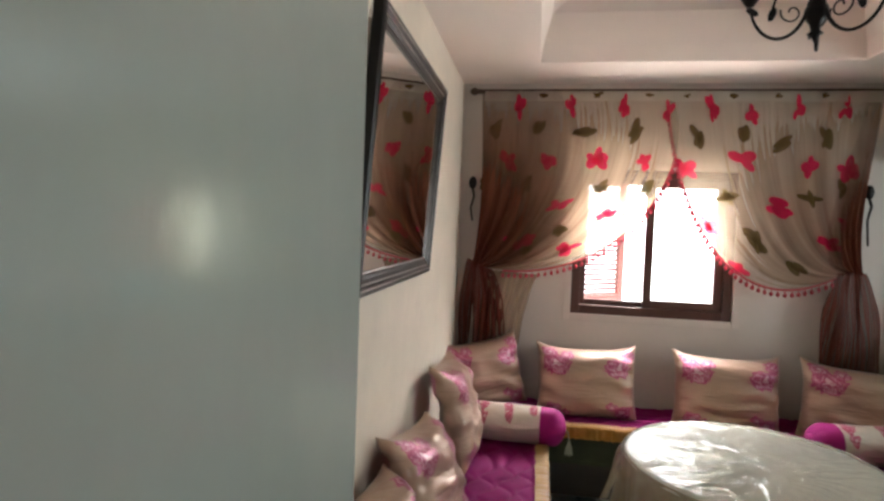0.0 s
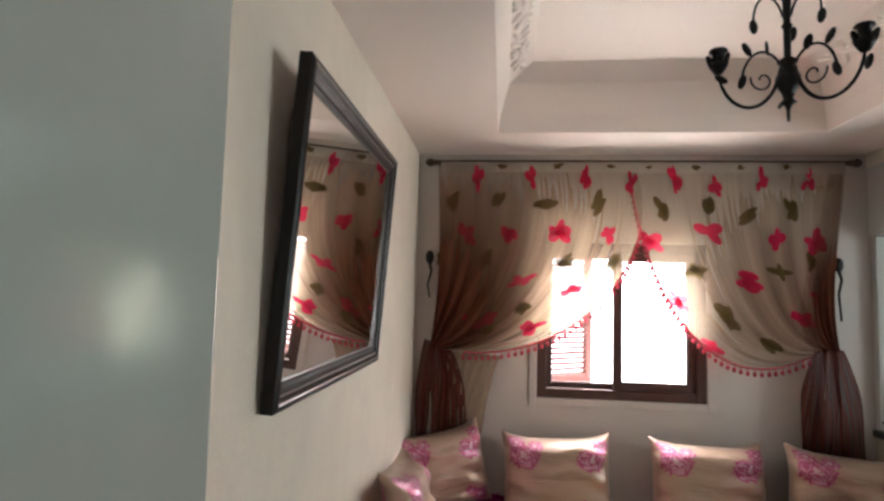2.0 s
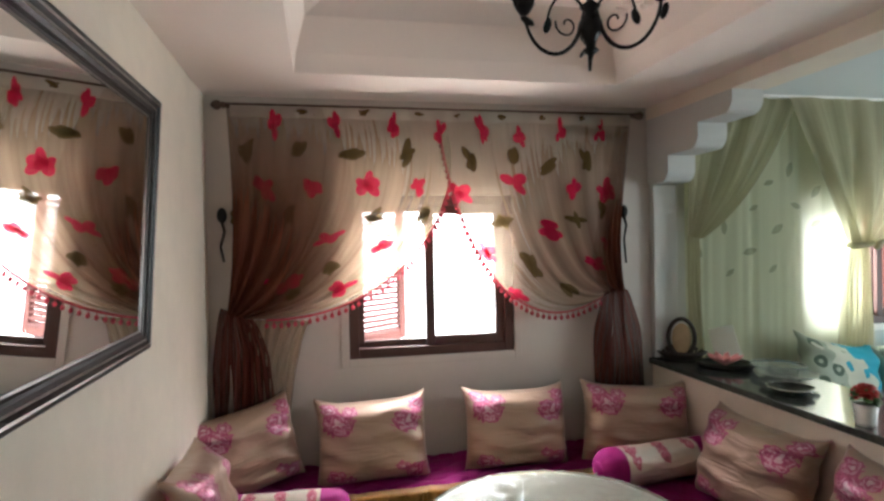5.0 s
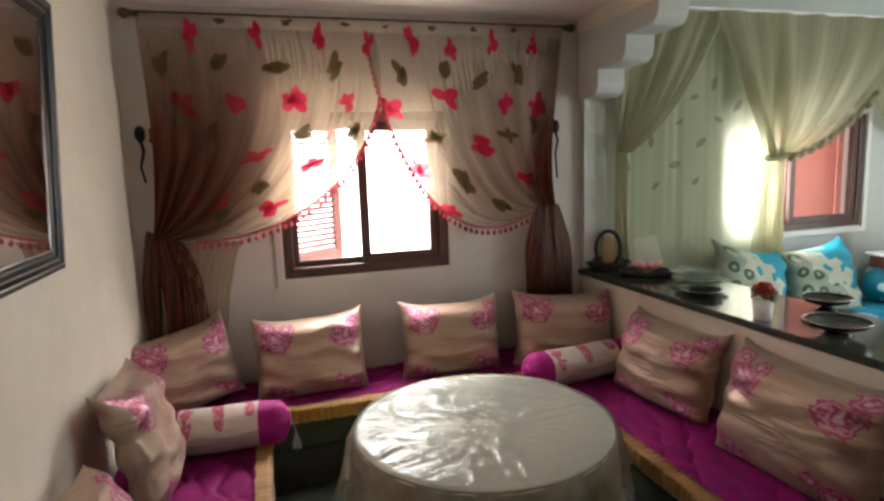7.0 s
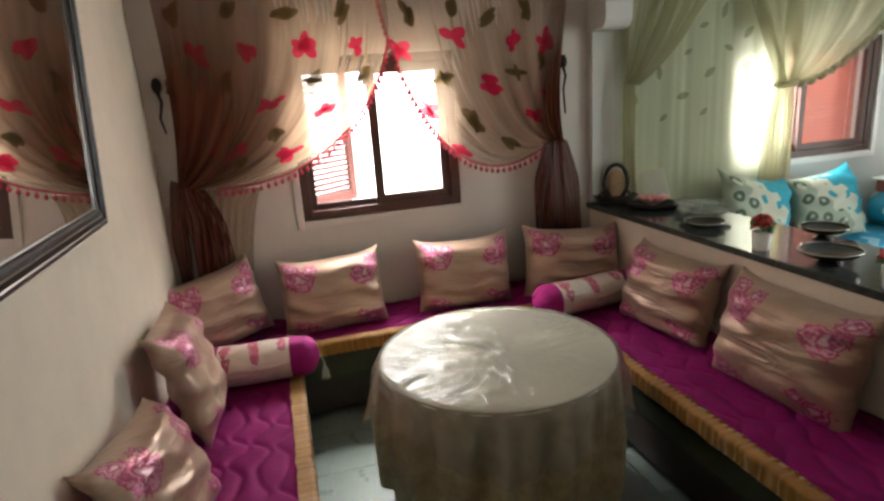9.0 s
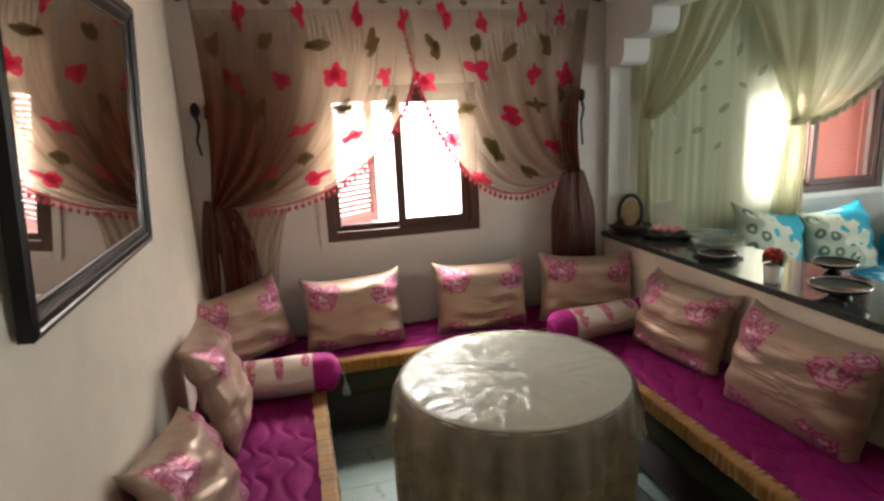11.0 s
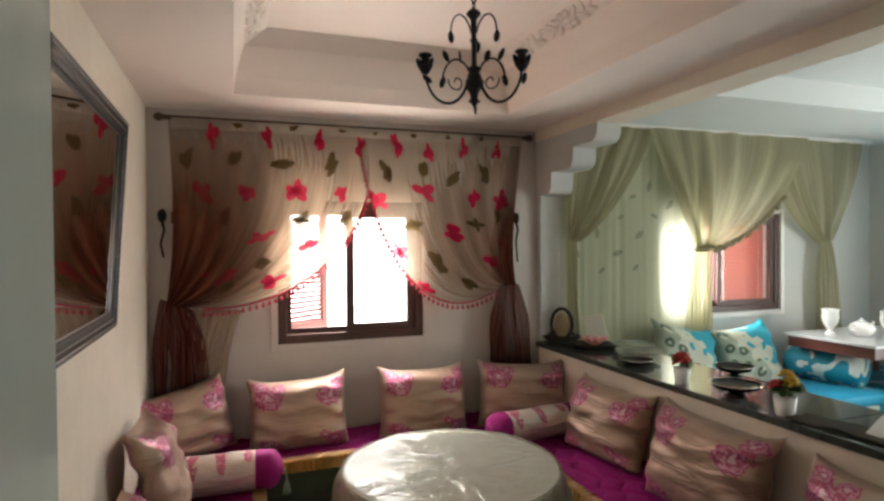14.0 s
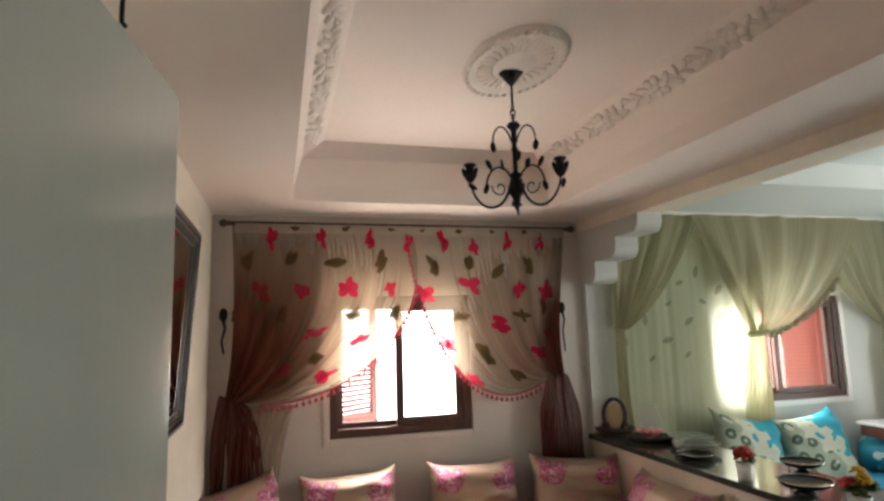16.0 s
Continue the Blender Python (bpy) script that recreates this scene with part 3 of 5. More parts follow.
# ---- chandelier, rosette and stucco garlands ----
CX, CY = 1.36, -1.76
bm = lathe([(0.0, TZ - 0.030), (0.05, TZ - 0.030), (0.07, TZ - 0.022), (0.10, TZ - 0.022), (0.12, TZ - 0.012), (0.25, TZ - 0.010), (0.275, TZ - 0.020), (0.30, TZ - 0.020), (0.325, TZ - 0.002), (0.325, TZ + 0.004)], 48, (CX, CY, 0))
ros = tagged(new("ceiling_rosette"), "oval fluted white stucco ceiling rosette", "rosette")
ros.matrix_basis = Matrix.Translation((CX, CY, 0)) @ Matrix.Diagonal((0.62, 0.98, 1, 1)) @ Matrix.Translation((-CX, -CY - 0.04, 0))
part("disc", bm, STUCCO, ros, smooth=True)
for k in range(28):
    a = 2 * math.pi * k / 28
    ob = part("flute", ball(0, 0, 0, 1, None, 0.055, 0.015, 0.012, 8), STUCCO, ros) if k == 0 else new("flute", ob.data)
    ob.parent = ros
    ob.matrix_basis = pose(CX + 0.185 * math.cos(a), CY + 0.185 * math.sin(a), TZ - 0.014, 0, 0, math.degrees(a))
for k in range(36):
    a = 2 * math.pi * k / 36
    ob = part("bead", ball(0, 0, 0, 1, None, 0.014, 0.02, 0.012, 8), STUCCO, ros) if k == 0 else new("bead", ob.data)
    ob.parent = ros
    ob.matrix_basis = pose(CX + 0.30 * math.cos(a), CY + 0.30 * math.sin(a), TZ - 0.02, 0, 0, math.degrees(a))


PETAL = mesh_object("petal", ball(0, 0, 0, 1, None, 0.027, 0.022, 0.020, 7), STUCCO, True)
RELIEF_LEAF = mesh_object("leaf", ball(0, 0, 0, 1, None, 1.05, 0.38, 0.40, 8), STUCCO, True)
STEM = {s: mesh_object("stem", tube([(s * (0.04 + 0.19 * q / 10), 0.024 * math.sin(q * 0.9), 0.0) for q in range(11)], 0.006, 5), STUCCO, True) for s in (-1, 1)}


def garland(base, out, up, length, seed):
    """Leaf and flower relief along a cove; base is its start, up the direction across it."""
    rnd = random.Random(seed)
    th = tagged(new("stucco_garland"), "white stucco garland of leaves and flowers", "ceiling moulding", "stucco garlands")
    along, up, out = Vector((0, -1, 0)), Vector(up).normalized(), Vector(out).normalized()
    rot = Matrix((along, up, out)).transposed().to_4x4()
    step = 0.46

    def put(source, m):
        o = new(source.name.split(".")[0], source.data)
        o.parent = th
        o.matrix_basis = m

    for k in range(int(length / step)):
        at = Matrix.Translation(Vector(base) + along * (k + 0.5) * step) @ rot
        for j in range(6):
            a = j * math.pi / 3
            put(PETAL, at @ Matrix.Translation((0.042 * math.cos(a), 0.038 * math.sin(a), 0)) @ Matrix.Rotation(a, 4, "Z"))
        put(PETAL, at @ Matrix.Translation((0, 0, 0.006)))
        for s in (-1, 1):
            for d, h, r, l in ((0.075, 0.02, 35, 0.04), (0.10, -0.026, -40, 0.042), (0.14, 0.016, 60, 0.034), (0.175, -0.018, -30, 0.036), (0.205, 0.022, 45, 0.028)):
                put(RELIEF_LEAF, at @ Matrix.Translation((s * d, h + rnd.uniform(-0.005, 0.005), 0)) @ Matrix.Rotation(radians(s * r), 4, "Z") @ Matrix.Scale(l, 4))
            put(STEM[s], at)
    return th


garland((TX0 + 0.10, -0.66, 2.765), (0.52, 0, -0.85), (0.85, 0, 0.52), 2.5, 3)
garland((TX1 - 0.10, -0.66, 2.765), (-0.52, 0, -0.85), (-0.85, 0, 0.52), 2.5, 4)
for o in (PETAL, RELIEF_LEAF, STEM[-1], STEM[1]):
    bpy.data.objects.remove(o)


def chandelier():
    ch = thing("chandelier", "black wrought-iron chandelier with candle arms and leaves", "chandelier", (CX, CY, 0.02))
    part("ceiling_cup", lathe([(0, TZ - 0.048), (0.052, TZ - 0.048), (0.048, TZ - 0.05), (0.022, TZ - 0.085), (0.01, TZ - 0.10), (0.0, TZ - 0.10)], 20), IRON, ch, smooth=True)
    part("chain", tube([(0, 0, TZ - 0.10), (0, 0, TZ - 0.185)], 0.005), IRON, ch)
    bm = None
    for k in range(3):
        z = TZ - 0.20 - k * 0.022
        pts = [((0.010 * math.cos(a) if k % 2 else 0), (0 if k % 2 else 0.010 * math.cos(a)), z + 0.015 * math.sin(a)) for a in [i * math.pi / 5 for i in range(10)]]
        bm = tube(pts, 0.003, 5, bm, True)
    part("link", bm, IRON, ch)
    part("stem", lathe([(0, 2.545), (0.020, 2.545), (0.030, 2.53), (0.012, 2.51), (0.010, 2.44), (0.016, 2.43), (0.010, 2.42), (0.010, 2.335), (0.03, 2.32), (0.016, 2.30), (0.034, 2.275), (0.036, 2.25), (0.018, 2.225), (0.014, 2.205), (0.024, 2.195), (0.010, 2.185), (0.004, 2.17), (0, 2.165)], 18), IRON, ch, smooth=True)
    leaf_bm = ball(0, 0, 0, 1, None, 0.012, 0.004, 0.024, 8)
    leaf = mesh_object("leaf", leaf_bm, IRON, True)
    leaf.parent = ch
    leaf.matrix_basis = pose(0.016, 0, 2.405, 0, 12, 0)

    def put_leaf(m):
        o = new("leaf", leaf.data)
        o.parent = ch
        o.matrix_basis = m

    for k in range(2):
        a = radians(-23 + 180 * k)
        pts = [bezier((0.01, 0, 2.46), (0.03, 0, 2.56), (0.09, 0, 2.55), (0.088, 0, 2.46), q / 12) for q in range(13)]
        r = Matrix.Rotation(a, 4, "Z")
        part("tendril", tube([r @ Vector(p) for p in pts], 0.0035, 6), IRON, ch, smooth=True)
        put_leaf(r @ pose(0.088, 0, 2.445, 0, 8, 0))
    for k in range(3):
        a = radians(-55 + 120 * k)
        r = Matrix.Rotation(a, 4, "Z")
        pts = [bezier((0.02, 0, 2.30), (0.05, 0, 2.13), (0.19, 0, 2.15), (0.205, 0, 2.28), q / 16) for q in range(17)]
        arm = part("arm", tube([r @ Vector(p) for p in pts], lambda s: 0.0065 - 0.002 * s, 8), IRON, ch, smooth=True)
        pts = [bezier((0.02, 0, 2.31), (0.07, 0, 2.39), (0.13, 0, 2.33), (0.135, 0, 2.265), q / 12) for q in range(13)]
        part("scroll", tube([r @ Vector(p) for p in pts], 0.004, 6), IRON, ch, smooth=True)
        pts = [(0.075 + (0.008 + 0.0022 * q) * math.cos(q * 0.5), 0, 2.262 + (0.008 + 0.0022 * q) * math.sin(q * 0.5)) for q in range(14)]
        part("curl", tube([r @ Vector(p) for p in pts], 0.003, 6), IRON, ch, smooth=True)
        cup = lathe([(0, 2.275), (0.012, 2.278), (0.024, 2.296), (0.030, 2.308), (0.022, 2.304), (0.016, 2.312), (0.018, 2.340), (0.027, 2.345), (0.024, 2.352), (0, 2.352)], 10, (0.205, 0, 0), None, r)
        part("candle_cup", cup, IRON, arm, smooth=True)
        for q in range(3):
            b = 2 * math.pi * q / 3
            put_leaf(r @ pose(0.205 + 0.022 * math.cos(b), 0.026 * math.sin(b), 2.312, 0, 28, math.degrees(b)))
        put_leaf(r @ pose(0.205, 0.018, 2.255, 30, 40, 0))
        put_leaf(r @ pose(0.12, 0, 2.355, 0, 30, 0))
        put_leaf(r @ pose(0.135, 0, 2.255, 0, -20, 0))
        put_leaf(r @ pose(0.06, 0.0, 2.36, 0, 15, 40))
    return ch


chandelier()

# ---- mirror, hung with its top leaning out from the side wall ----
mir = thing("wall_mirror", "rectangular mirror in a black lacquered frame with silver beads", "mirror")
MW, MH = 1.075, 0.81
mir.matrix_basis = pose(0.033, -1.772, 1.352, 0, 3.8, 0.2)
for i, (a, b) in enumerate((((0, -MW / 2, 0), "bottom"), ((0, -MW / 2, MH), "top"), ((0, -MW / 2, 0), "near"), ((0, MW / 2, 0), "far"))):
    w = 0.075
    prf = [(0.0, -0.024), (0.0, 0.005), (0.006, 0.010), (0.016, 0.012), (0.021, 0.010), (0.030, 0.002), (0.037, 0.002), (0.047, -0.004), (0.056, -0.005), (0.061, -0.009), (0.067, -0.010), (w, -0.014), (w, -0.024)]
    bm = bmesh.new()
    ends = []
    for s in (0, 1):
        ring = []
        for d, h in prf:
            y, z = {"bottom": (-MW / 2 + d + s * (MW - 2 * d), d), "top": (-MW / 2 + d + s * (MW - 2 * d), MH - d),
                    "near": (-MW / 2 + d, d + s * (MH - 2 * d)), "far": (MW / 2 - d, d + s * (MH - 2 * d))}[b]
            ring.append(bm.verts.new((h, y, z)))
        ends.append(ring)
    bm.faces.new(ends[0])
    bm.faces.new(ends[1][::-1])
    for q in range(len(prf)):
        f = bm.faces.new((ends[0][q], ends[0][(q + 1) % len(prf)], ends[1][(q + 1) % len(prf)], ends[1][q]))
        f.material_index = 1 if q in (3, 5, 9) else 0
    bmesh.ops.recalc_face_normals(bm, faces=bm.faces[:])
    part("frame_rail", bm, [EBONY, PEWTER], mir)
part("backing", box(-0.026, -MW / 2 + 0.01, 0.01, -0.012, MW / 2 - 0.01, MH - 0.01), DARK_WOOD, mir)
part("mirror_glass", box(-0.011, -MW / 2 + 0.07, 0.07, -0.009, MW / 2 - 0.07, MH - 0.07), MIRROR, mir)
# ---- banquettes ----
SEAT = 0.46


def quilt_height(a, b):
    """Quilting of the seat covers; a runs across the seat, b along it: ogee seams between puffed fields."""
    gap, best = 0.085, 1.0
    k0 = int(math.floor(a / gap))
    for k in range(k0 - 1, k0 + 3):
        s = k * gap + 0.026 * math.sin(2 * math.pi * b / 0.22 + 2.2 * k) + 0.012 * math.sin(41 * b + 1.7 * k)
        best = min(best, abs(a - s))
    return 0.013 * (1 - math.exp(-best / 0.010)) + 0.004 * min(1, best / 0.05)


def banquette(label, x0, y0, x1, y1, front):
    """A box bench with a quilted cover; front names the side that faces the room."""
    th = thing("banquette", label, "banquette", group="banquettes round the table")
    lo, hi = 0.06, 0.34
    part("base", box(x0 + 0.01, y0 + 0.01, lo, x1 - 0.01, y1 - 0.01, hi - 0.03, 0.006), DARK_WOOD, th, "dark recessed wooden bench base")
    for px, py in ((x0 + 0.06, y0 + 0.06), (x1 - 0.06, y0 + 0.06), (x0 + 0.06, y1 - 0.06), (x1 - 0.06, y1 - 0.06)):
        part("foot", box(px - 0.03, py - 0.03, 0, px + 0.03, py + 0.03, lo + 0.005, 0.004), DARK_WOOD, th)
    part("mattress", box(x0, y0, 0.24, x1, y1, SEAT - 0.03, 0.03), BASE_CLOTH, th, "dark green mattress cover")
    nx, ny = int((x1 - x0) / 0.008), int((y1 - y0) / 0.008)

    def top(u, v):
        x, y = x0 + u * (x1 - x0), y0 + v * (y1 - y0)
        edge = {"+x": 1 - u, "-x": u, "-y": v}[front] * ((x1 - x0) if "x" in front else (y1 - y0))
        drop = 0.02 * max(0, 1 - edge / 0.05) ** 2
        return (x, y, SEAT - 0.018 + (quilt_height(x, y) if "x" in front else quilt_height(y, x)) - drop + 0.006 * noise.noise((x * 4, y * 4, 0)))

    part("quilted_cover", sheet(top, nx, ny, None, -0.02), PURPLE, th, "purple quilted velvet seat cover", True)

    # gathered gold border that hangs over the front edge
    n = int(max(x1 - x0, y1 - y0) / 0.02)

    def skirt(u, v):
        s = v * 0.118
        a = 2 * math.pi * u * n * 0.55 + 5.5 * noise.noise((u * 35, 0.5, 4))
        pleat = math.sin(a) * (0.6 + 0.8 * noise.noise((u * 60, 1.0, 2)))
        out = 0.008 + min(s, 0.03) * 0.6 + 0.0045 * pleat * min(1, s / 0.06) + 0.006 * noise.noise((u * 40, v * 3, 1.0))
        z = SEAT + 0.014 - max(0, s - 0.044) * 0.95 + 0.0018 * pleat * max(0, 1 - s / 0.06) + 0.004 * noise.noise((u * 30, 2.0, 0)) + (0.006 * pleat if v > 0.99 else 0)
        inn = max(0.0, 0.044 - s)
        if front == "+x":
            return (x1 - inn + out, y0 + u * (y1 - y0), z)
        if front == "-x":
            return (x0 + inn - out, y0 + u * (y1 - y0), z)
        return (x0 + u * (x1 - x0), y0 + inn - out, z)

    part("gold_border", sheet(skirt, n * 5, 9, None, 0.003), GOLD_TRIM, th, "gathered golden-yellow border cloth", True)
    return th


banquette("purple quilted banquette along the side wall", 0.005, -2.75, 0.585, -0.52, "+x")
banquette("purple quilted banquette under the window", 0.005, -0.515, 2.605, -0.005, "-y")
banquette("purple quilted banquette along the low wall", 2.035, -3.1, 2.615, -0.52, "-x")


# ---- cushions ----
def cushion_mesh(w, h, t, seed, ear=0.16):
    """A stuffed rectangle with pinched corners and pulled seams; x across, z up, y through."""
    rnd = random.Random(seed)
    own = bmesh.new()
    uv = own.loops.layers.uv.new("UVMap")
    n = 34
    ph = rnd.uniform(0, 9)

    def at(i, j, side):
        u, v = 2 * i / n - 1, 2 * j / n - 1
        x = w / 2 * u * (1 - 0.45 * ear * (1 - abs(v) ** 2.5) * abs(u) ** 4)
        z = h / 2 * v * (1 - ear * (1 - abs(u) ** 3.5) * abs(v) ** 4 * (1.2 if v > 0 else 0.5))
        puff = ((1 - abs(u) ** 3.4) * (1 - abs(v) ** 3.0)) ** 0.5
        warp = v + 0.25 * noise.noise((u * 1.5, v * 1.5, ph))
        wr = 0.016 * noise.noise((u * 2.0 + ph, v * 2.6, side)) * puff
        wr += 0.016 * puff * (1 - 2 * abs(math.sin(6.5 * warp + 1.2 * u + ph))) * (0.35 + 0.65 * noise.noise((u * 1.7, v * 1.7, ph + 4)))
        wr += 0.020 * (abs(u) ** 2) * puff * math.sin(12 * v + ph)
        over = 0.075 * max(0.0, (v - 0.42) / 0.58) ** 2 * (1 - 0.4 * u * u)
        return Vector((x, side * (t / 2 * puff + wr) + over, z))

    for side in (-1, 1):
        g = [[own.verts.new(at(i, j, side)) for j in range(n + 1)] for i in range(n + 1)]
        for i in range(n):
            for j in range(n):
                q = [(i, j), (i + 1, j), (i + 1, j + 1), (i, j + 1)]
                if side > 0:
                    q.reverse()
                f = own.faces.new([g[a][b] for a, b in q])
                for loop, (a, b) in zip(f.loops, q):
                    loop[uv].uv = (a / n, b / n)
    bmesh.ops.remove_doubles(own, verts=own.verts[:], dist=0.0005)
    return own


def cushion(name, label, mat, w, h, t, seed, m, group, piping=None):
    th = thing(name, label, "cushion", group=group)
    th.matrix_basis = m
    part("cover", cushion_mesh(w, h, t, seed), mat, th, smooth=True)
    return th


def lean(x, y, z, turn, back, spin=0.0, h=0.42):
    """A cushion whose lower edge stands at the point, turned about z, tipped back and spun in its plane."""
    return Matrix.Translation((x, y, z)) @ Matrix.Rotation(radians(turn), 4, "Z") @ Matrix.Rotation(radians(-back), 4, "X") @ Matrix.Translation((0, 0, h / 2)) @ Matrix.Rotation(radians(spin), 4, "Y")


G = "satin cushions on the banquettes"
SAT = "beige satin cushion printed with magenta roses"
S0 = SEAT - 0.012
cushion("satin_cushion", SAT + ", wedged in the corner", ROSE_SATIN, 0.52, 0.45, 0.22, 1, lean(0.225, -0.29, S0 + 0.01, 22, 9, -9), G)
cushion("satin_cushion", SAT + ", under the window", ROSE_SATIN, 0.60, 0.46, 0.22, 2, lean(0.84, -0.27, S0, 1, 9, -1), G)
cushion("satin_cushion", SAT + ", under the window", ROSE_SATIN, 0.60, 0.46, 0.22, 3, lean(1.63, -0.27, S0, -1, 9, 1), G)
cushion("satin_cushion", SAT + ", by the counter", ROSE_SATIN, 0.62, 0.46, 0.22, 4, lean(2.30, -0.36, S0, -10, 9, 3), G)
cushion("satin_cushion", SAT + ", against the low wall", ROSE_SATIN, 0.57, 0.45, 0.22, 5, lean(2.41, -1.07, S0, -80, 14, 2), G)
cushion("satin_cushion", SAT + ", against the low wall", ROSE_SATIN, 0.64, 0.48, 0.22, 6, lean(2.42, -1.79, S0, -86, 12, 1), G)
cushion("satin_cushion", SAT + ", against the low wall", ROSE_SATIN, 0.64, 0.44, 0.16, 7, lean(2.43, -2.56, S0, -90, 12, 0), G)
cushion("satin_cushion", SAT + ", leaning on the side wall", ROSE_SATIN, 0.58, 0.50, 0.16, 8, lean(0.24, -1.04, S0, 92, 15, 5, 0.5), G)
cushion("satin_cushion", SAT + ", leaning on the side wall", ROSE_SATIN, 0.58, 0.43, 0.16, 9, lean(0.24, -1.78, S0, 88, 20, 10), G)
cushion("satin_cushion", SAT + ", leaning on the side wall", ROSE_SATIN, 0.58, 0.43, 0.16, 10, lean(0.24, -2.36, S0, 90, 20, 6), G)


def bolster(label, x, y, turn, length, r, tassel_end):
    """A roll cushion with plain purple ends and a tassel on one of them."""
    th = thing("bolster", label, "bolster", (x, y, S0 + 0.008 + r), turn, "bolsters")

    def roll(lo, hi, mat, name):
        def fn(u, v):
            a = 2 * math.pi * u
            q = lo + (hi - lo) * v
            rr = r * (1 + 0.02 * math.sin(5 * a + 20 * q) + 0.025 * noise.noise((math.cos(a) * 2, math.sin(a) * 2, q * 8)))
            k = (abs(q) - length / 2 + 0.06) / 0.06
            if k > 0:
                rr *= math.sqrt(max(0.02, 1 - 0.75 * k * k)) * (1 + 0.05 * math.sin(14 * a) * k)
            return (q, rr * math.cos(a), rr * math.sin(a))
        part(name, sheet(fn, 40, 16), mat, th, smooth=True)

    roll(-length / 2 + 0.12, length / 2 - 0.12, BOLSTER_SATIN, "middle")
    roll(-length / 2, -length / 2 + 0.12, PURPLE, "end_sleeve")
    roll(length / 2 - 0.12, length / 2, PURPLE, "end_sleeve")
    for s in (-1, 1):
        part("button", ball(s * (length / 2 - 0.004), 0, 0, 0.045, None, 0.35, 1, 1), PURPLE, th, smooth=True)
    bm = tube([(tassel_end * length / 2, 0, 0), (tassel_end * (length / 2 + 0.02), 0, -0.02), (tassel_end * (length / 2 + 0.028), 0, -0.06)], 0.004, 6)
    for k in range(14):
        a = k * 2.4
        bm = tube([(tassel_end * (length / 2 + 0.028), 0, -0.06), (tassel_end * (length / 2 + 0.028) + 0.014 * math.cos(a), 0.014 * math.sin(a), -0.10), (tassel_end * (length / 2 + 0.028) + 0.018 * math.cos(a), 0.018 * math.sin(a), -0.135)], 0.003, 4, bm)
    part("tassel", bm, TASSEL, th, "grey-green cord tassel")
    return th


bolster("rose-printed roll cushion with purple ends, across the seat", 0.41, -0.80, -4, 0.56, 0.095, 1)
bolster("rose-printed roll cushion with purple ends, by the counter", 2.22, -0.66, 6, 0.66, 0.095, -1)

# ---- round table with its cloth and clear cover ----
TBX, TBY, TBR, TBZ = 1.40, -1.36, 0.48, 0.655
table = thing("round_table", "round table hidden under a long cream cloth", "table", (TBX, TBY, 0))
part("tabletop", lathe([(0, TBZ - 0.03), (TBR - 0.01, TBZ - 0.03), (TBR - 0.004, TBZ - 0.015), (TBR - 0.01, TBZ - 0.006), (0, TBZ - 0.006)], 48), REDWOOD, table)
for k in range(4):
    a = radians(45 + 90 * k)
    part("leg", lathe([(0, 0), (0.022, 0), (0.03, 0.3), (0.035, TBZ - 0.03), (0, TBZ - 0.03)], 12, (0.3 * math.cos(a), 0.3 * math.sin(a), 0)), REDWOOD, table)
cl = thing("tablecloth", "cream brocade tablecloth hanging in folds round the table", "tablecloth", (TBX, TBY, 0))


def cloth_drop(u, v):
    a = 2 * math.pi * u
    d = v * 0.56
    fold = min(1, d / 0.25)
    r = TBR + 0.008 + 0.05 * fold * (0.5 + 0.5 * math.sin(13 * a + 1.2 * math.sin(3 * a))) + 0.02 * fold * math.sin(29 * a + 2 * v) - 0.02 * v
    z = TBZ + 0.002 - d if v > 0 else TBZ + 0.002
    return (r * math.cos(a), r * math.sin(a), max(0.06, z))


part("drop", sheet(cloth_drop, 200, 14), CLOTH, cl, "cream brocade side, shade of its folds in a darker colour", True)
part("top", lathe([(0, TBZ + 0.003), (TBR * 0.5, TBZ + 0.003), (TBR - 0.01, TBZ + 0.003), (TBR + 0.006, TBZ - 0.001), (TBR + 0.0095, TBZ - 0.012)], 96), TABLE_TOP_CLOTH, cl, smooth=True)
cover = thing("plastic_cover", "crinkled clear plastic sheet spread over the tablecloth", "table cover", (TBX, TBY, 0))


def crease(x, y):
    """Sharp creases fanning out from a fold point near the middle, with fine crumple between them."""
    a = math.atan2(y + 0.10, x - 0.02)
    r = math.hypot(x - 0.02, y + 0.10)
    wander = 0.5 * noise.noise((x * 4, y * 4, 2))
    total = 0.0
    for f, amp, seed in ((4.2, 0.0042, 0.0), (8.5, 0.0034, 7.0), (16.0, 0.0018, 3.0)):
        q = noise.noise((f * math.cos(a + wander), f * math.sin(a + wander), 2.2 * r + seed))
        total += amp * max(0.0, 1 - 5.5 * abs(q)) * min(1, r * f / 0.9)
    q = noise.noise((x * 8 + 3 * y, y * 7, 5))
    total += 0.003 * max(0.0, 1 - 7 * abs(q))
    return total + 0.0012 * noise.noise((x * 26, y * 26, 1))


def cover_fn(u, v):
    u = 1 - u
    a = 2 * math.pi * u
    s = v * (TBR + 0.26)
    if s < TBR:
        x, y = s * math.cos(a), s * math.sin(a)
        return (x, y, TBZ + 0.011 + crease(x, y))
    d = s - TBR
    square = 0.55 + 0.45 * abs(math.cos(2 * a + 0.5)) ** 1.2
    drop = d * square * 0.95
    x, y, _ = cloth_drop(u, drop / 0.56)
    k = 1 + (0.010 + min(d, 0.05) * 0.25 + 0.05 * d) / TBR + 0.02 * noise.noise((a * 4, d * 9, 0)) * min(1, d / 0.1)
    return (x * k, y * k, TBZ + 0.008 - drop)


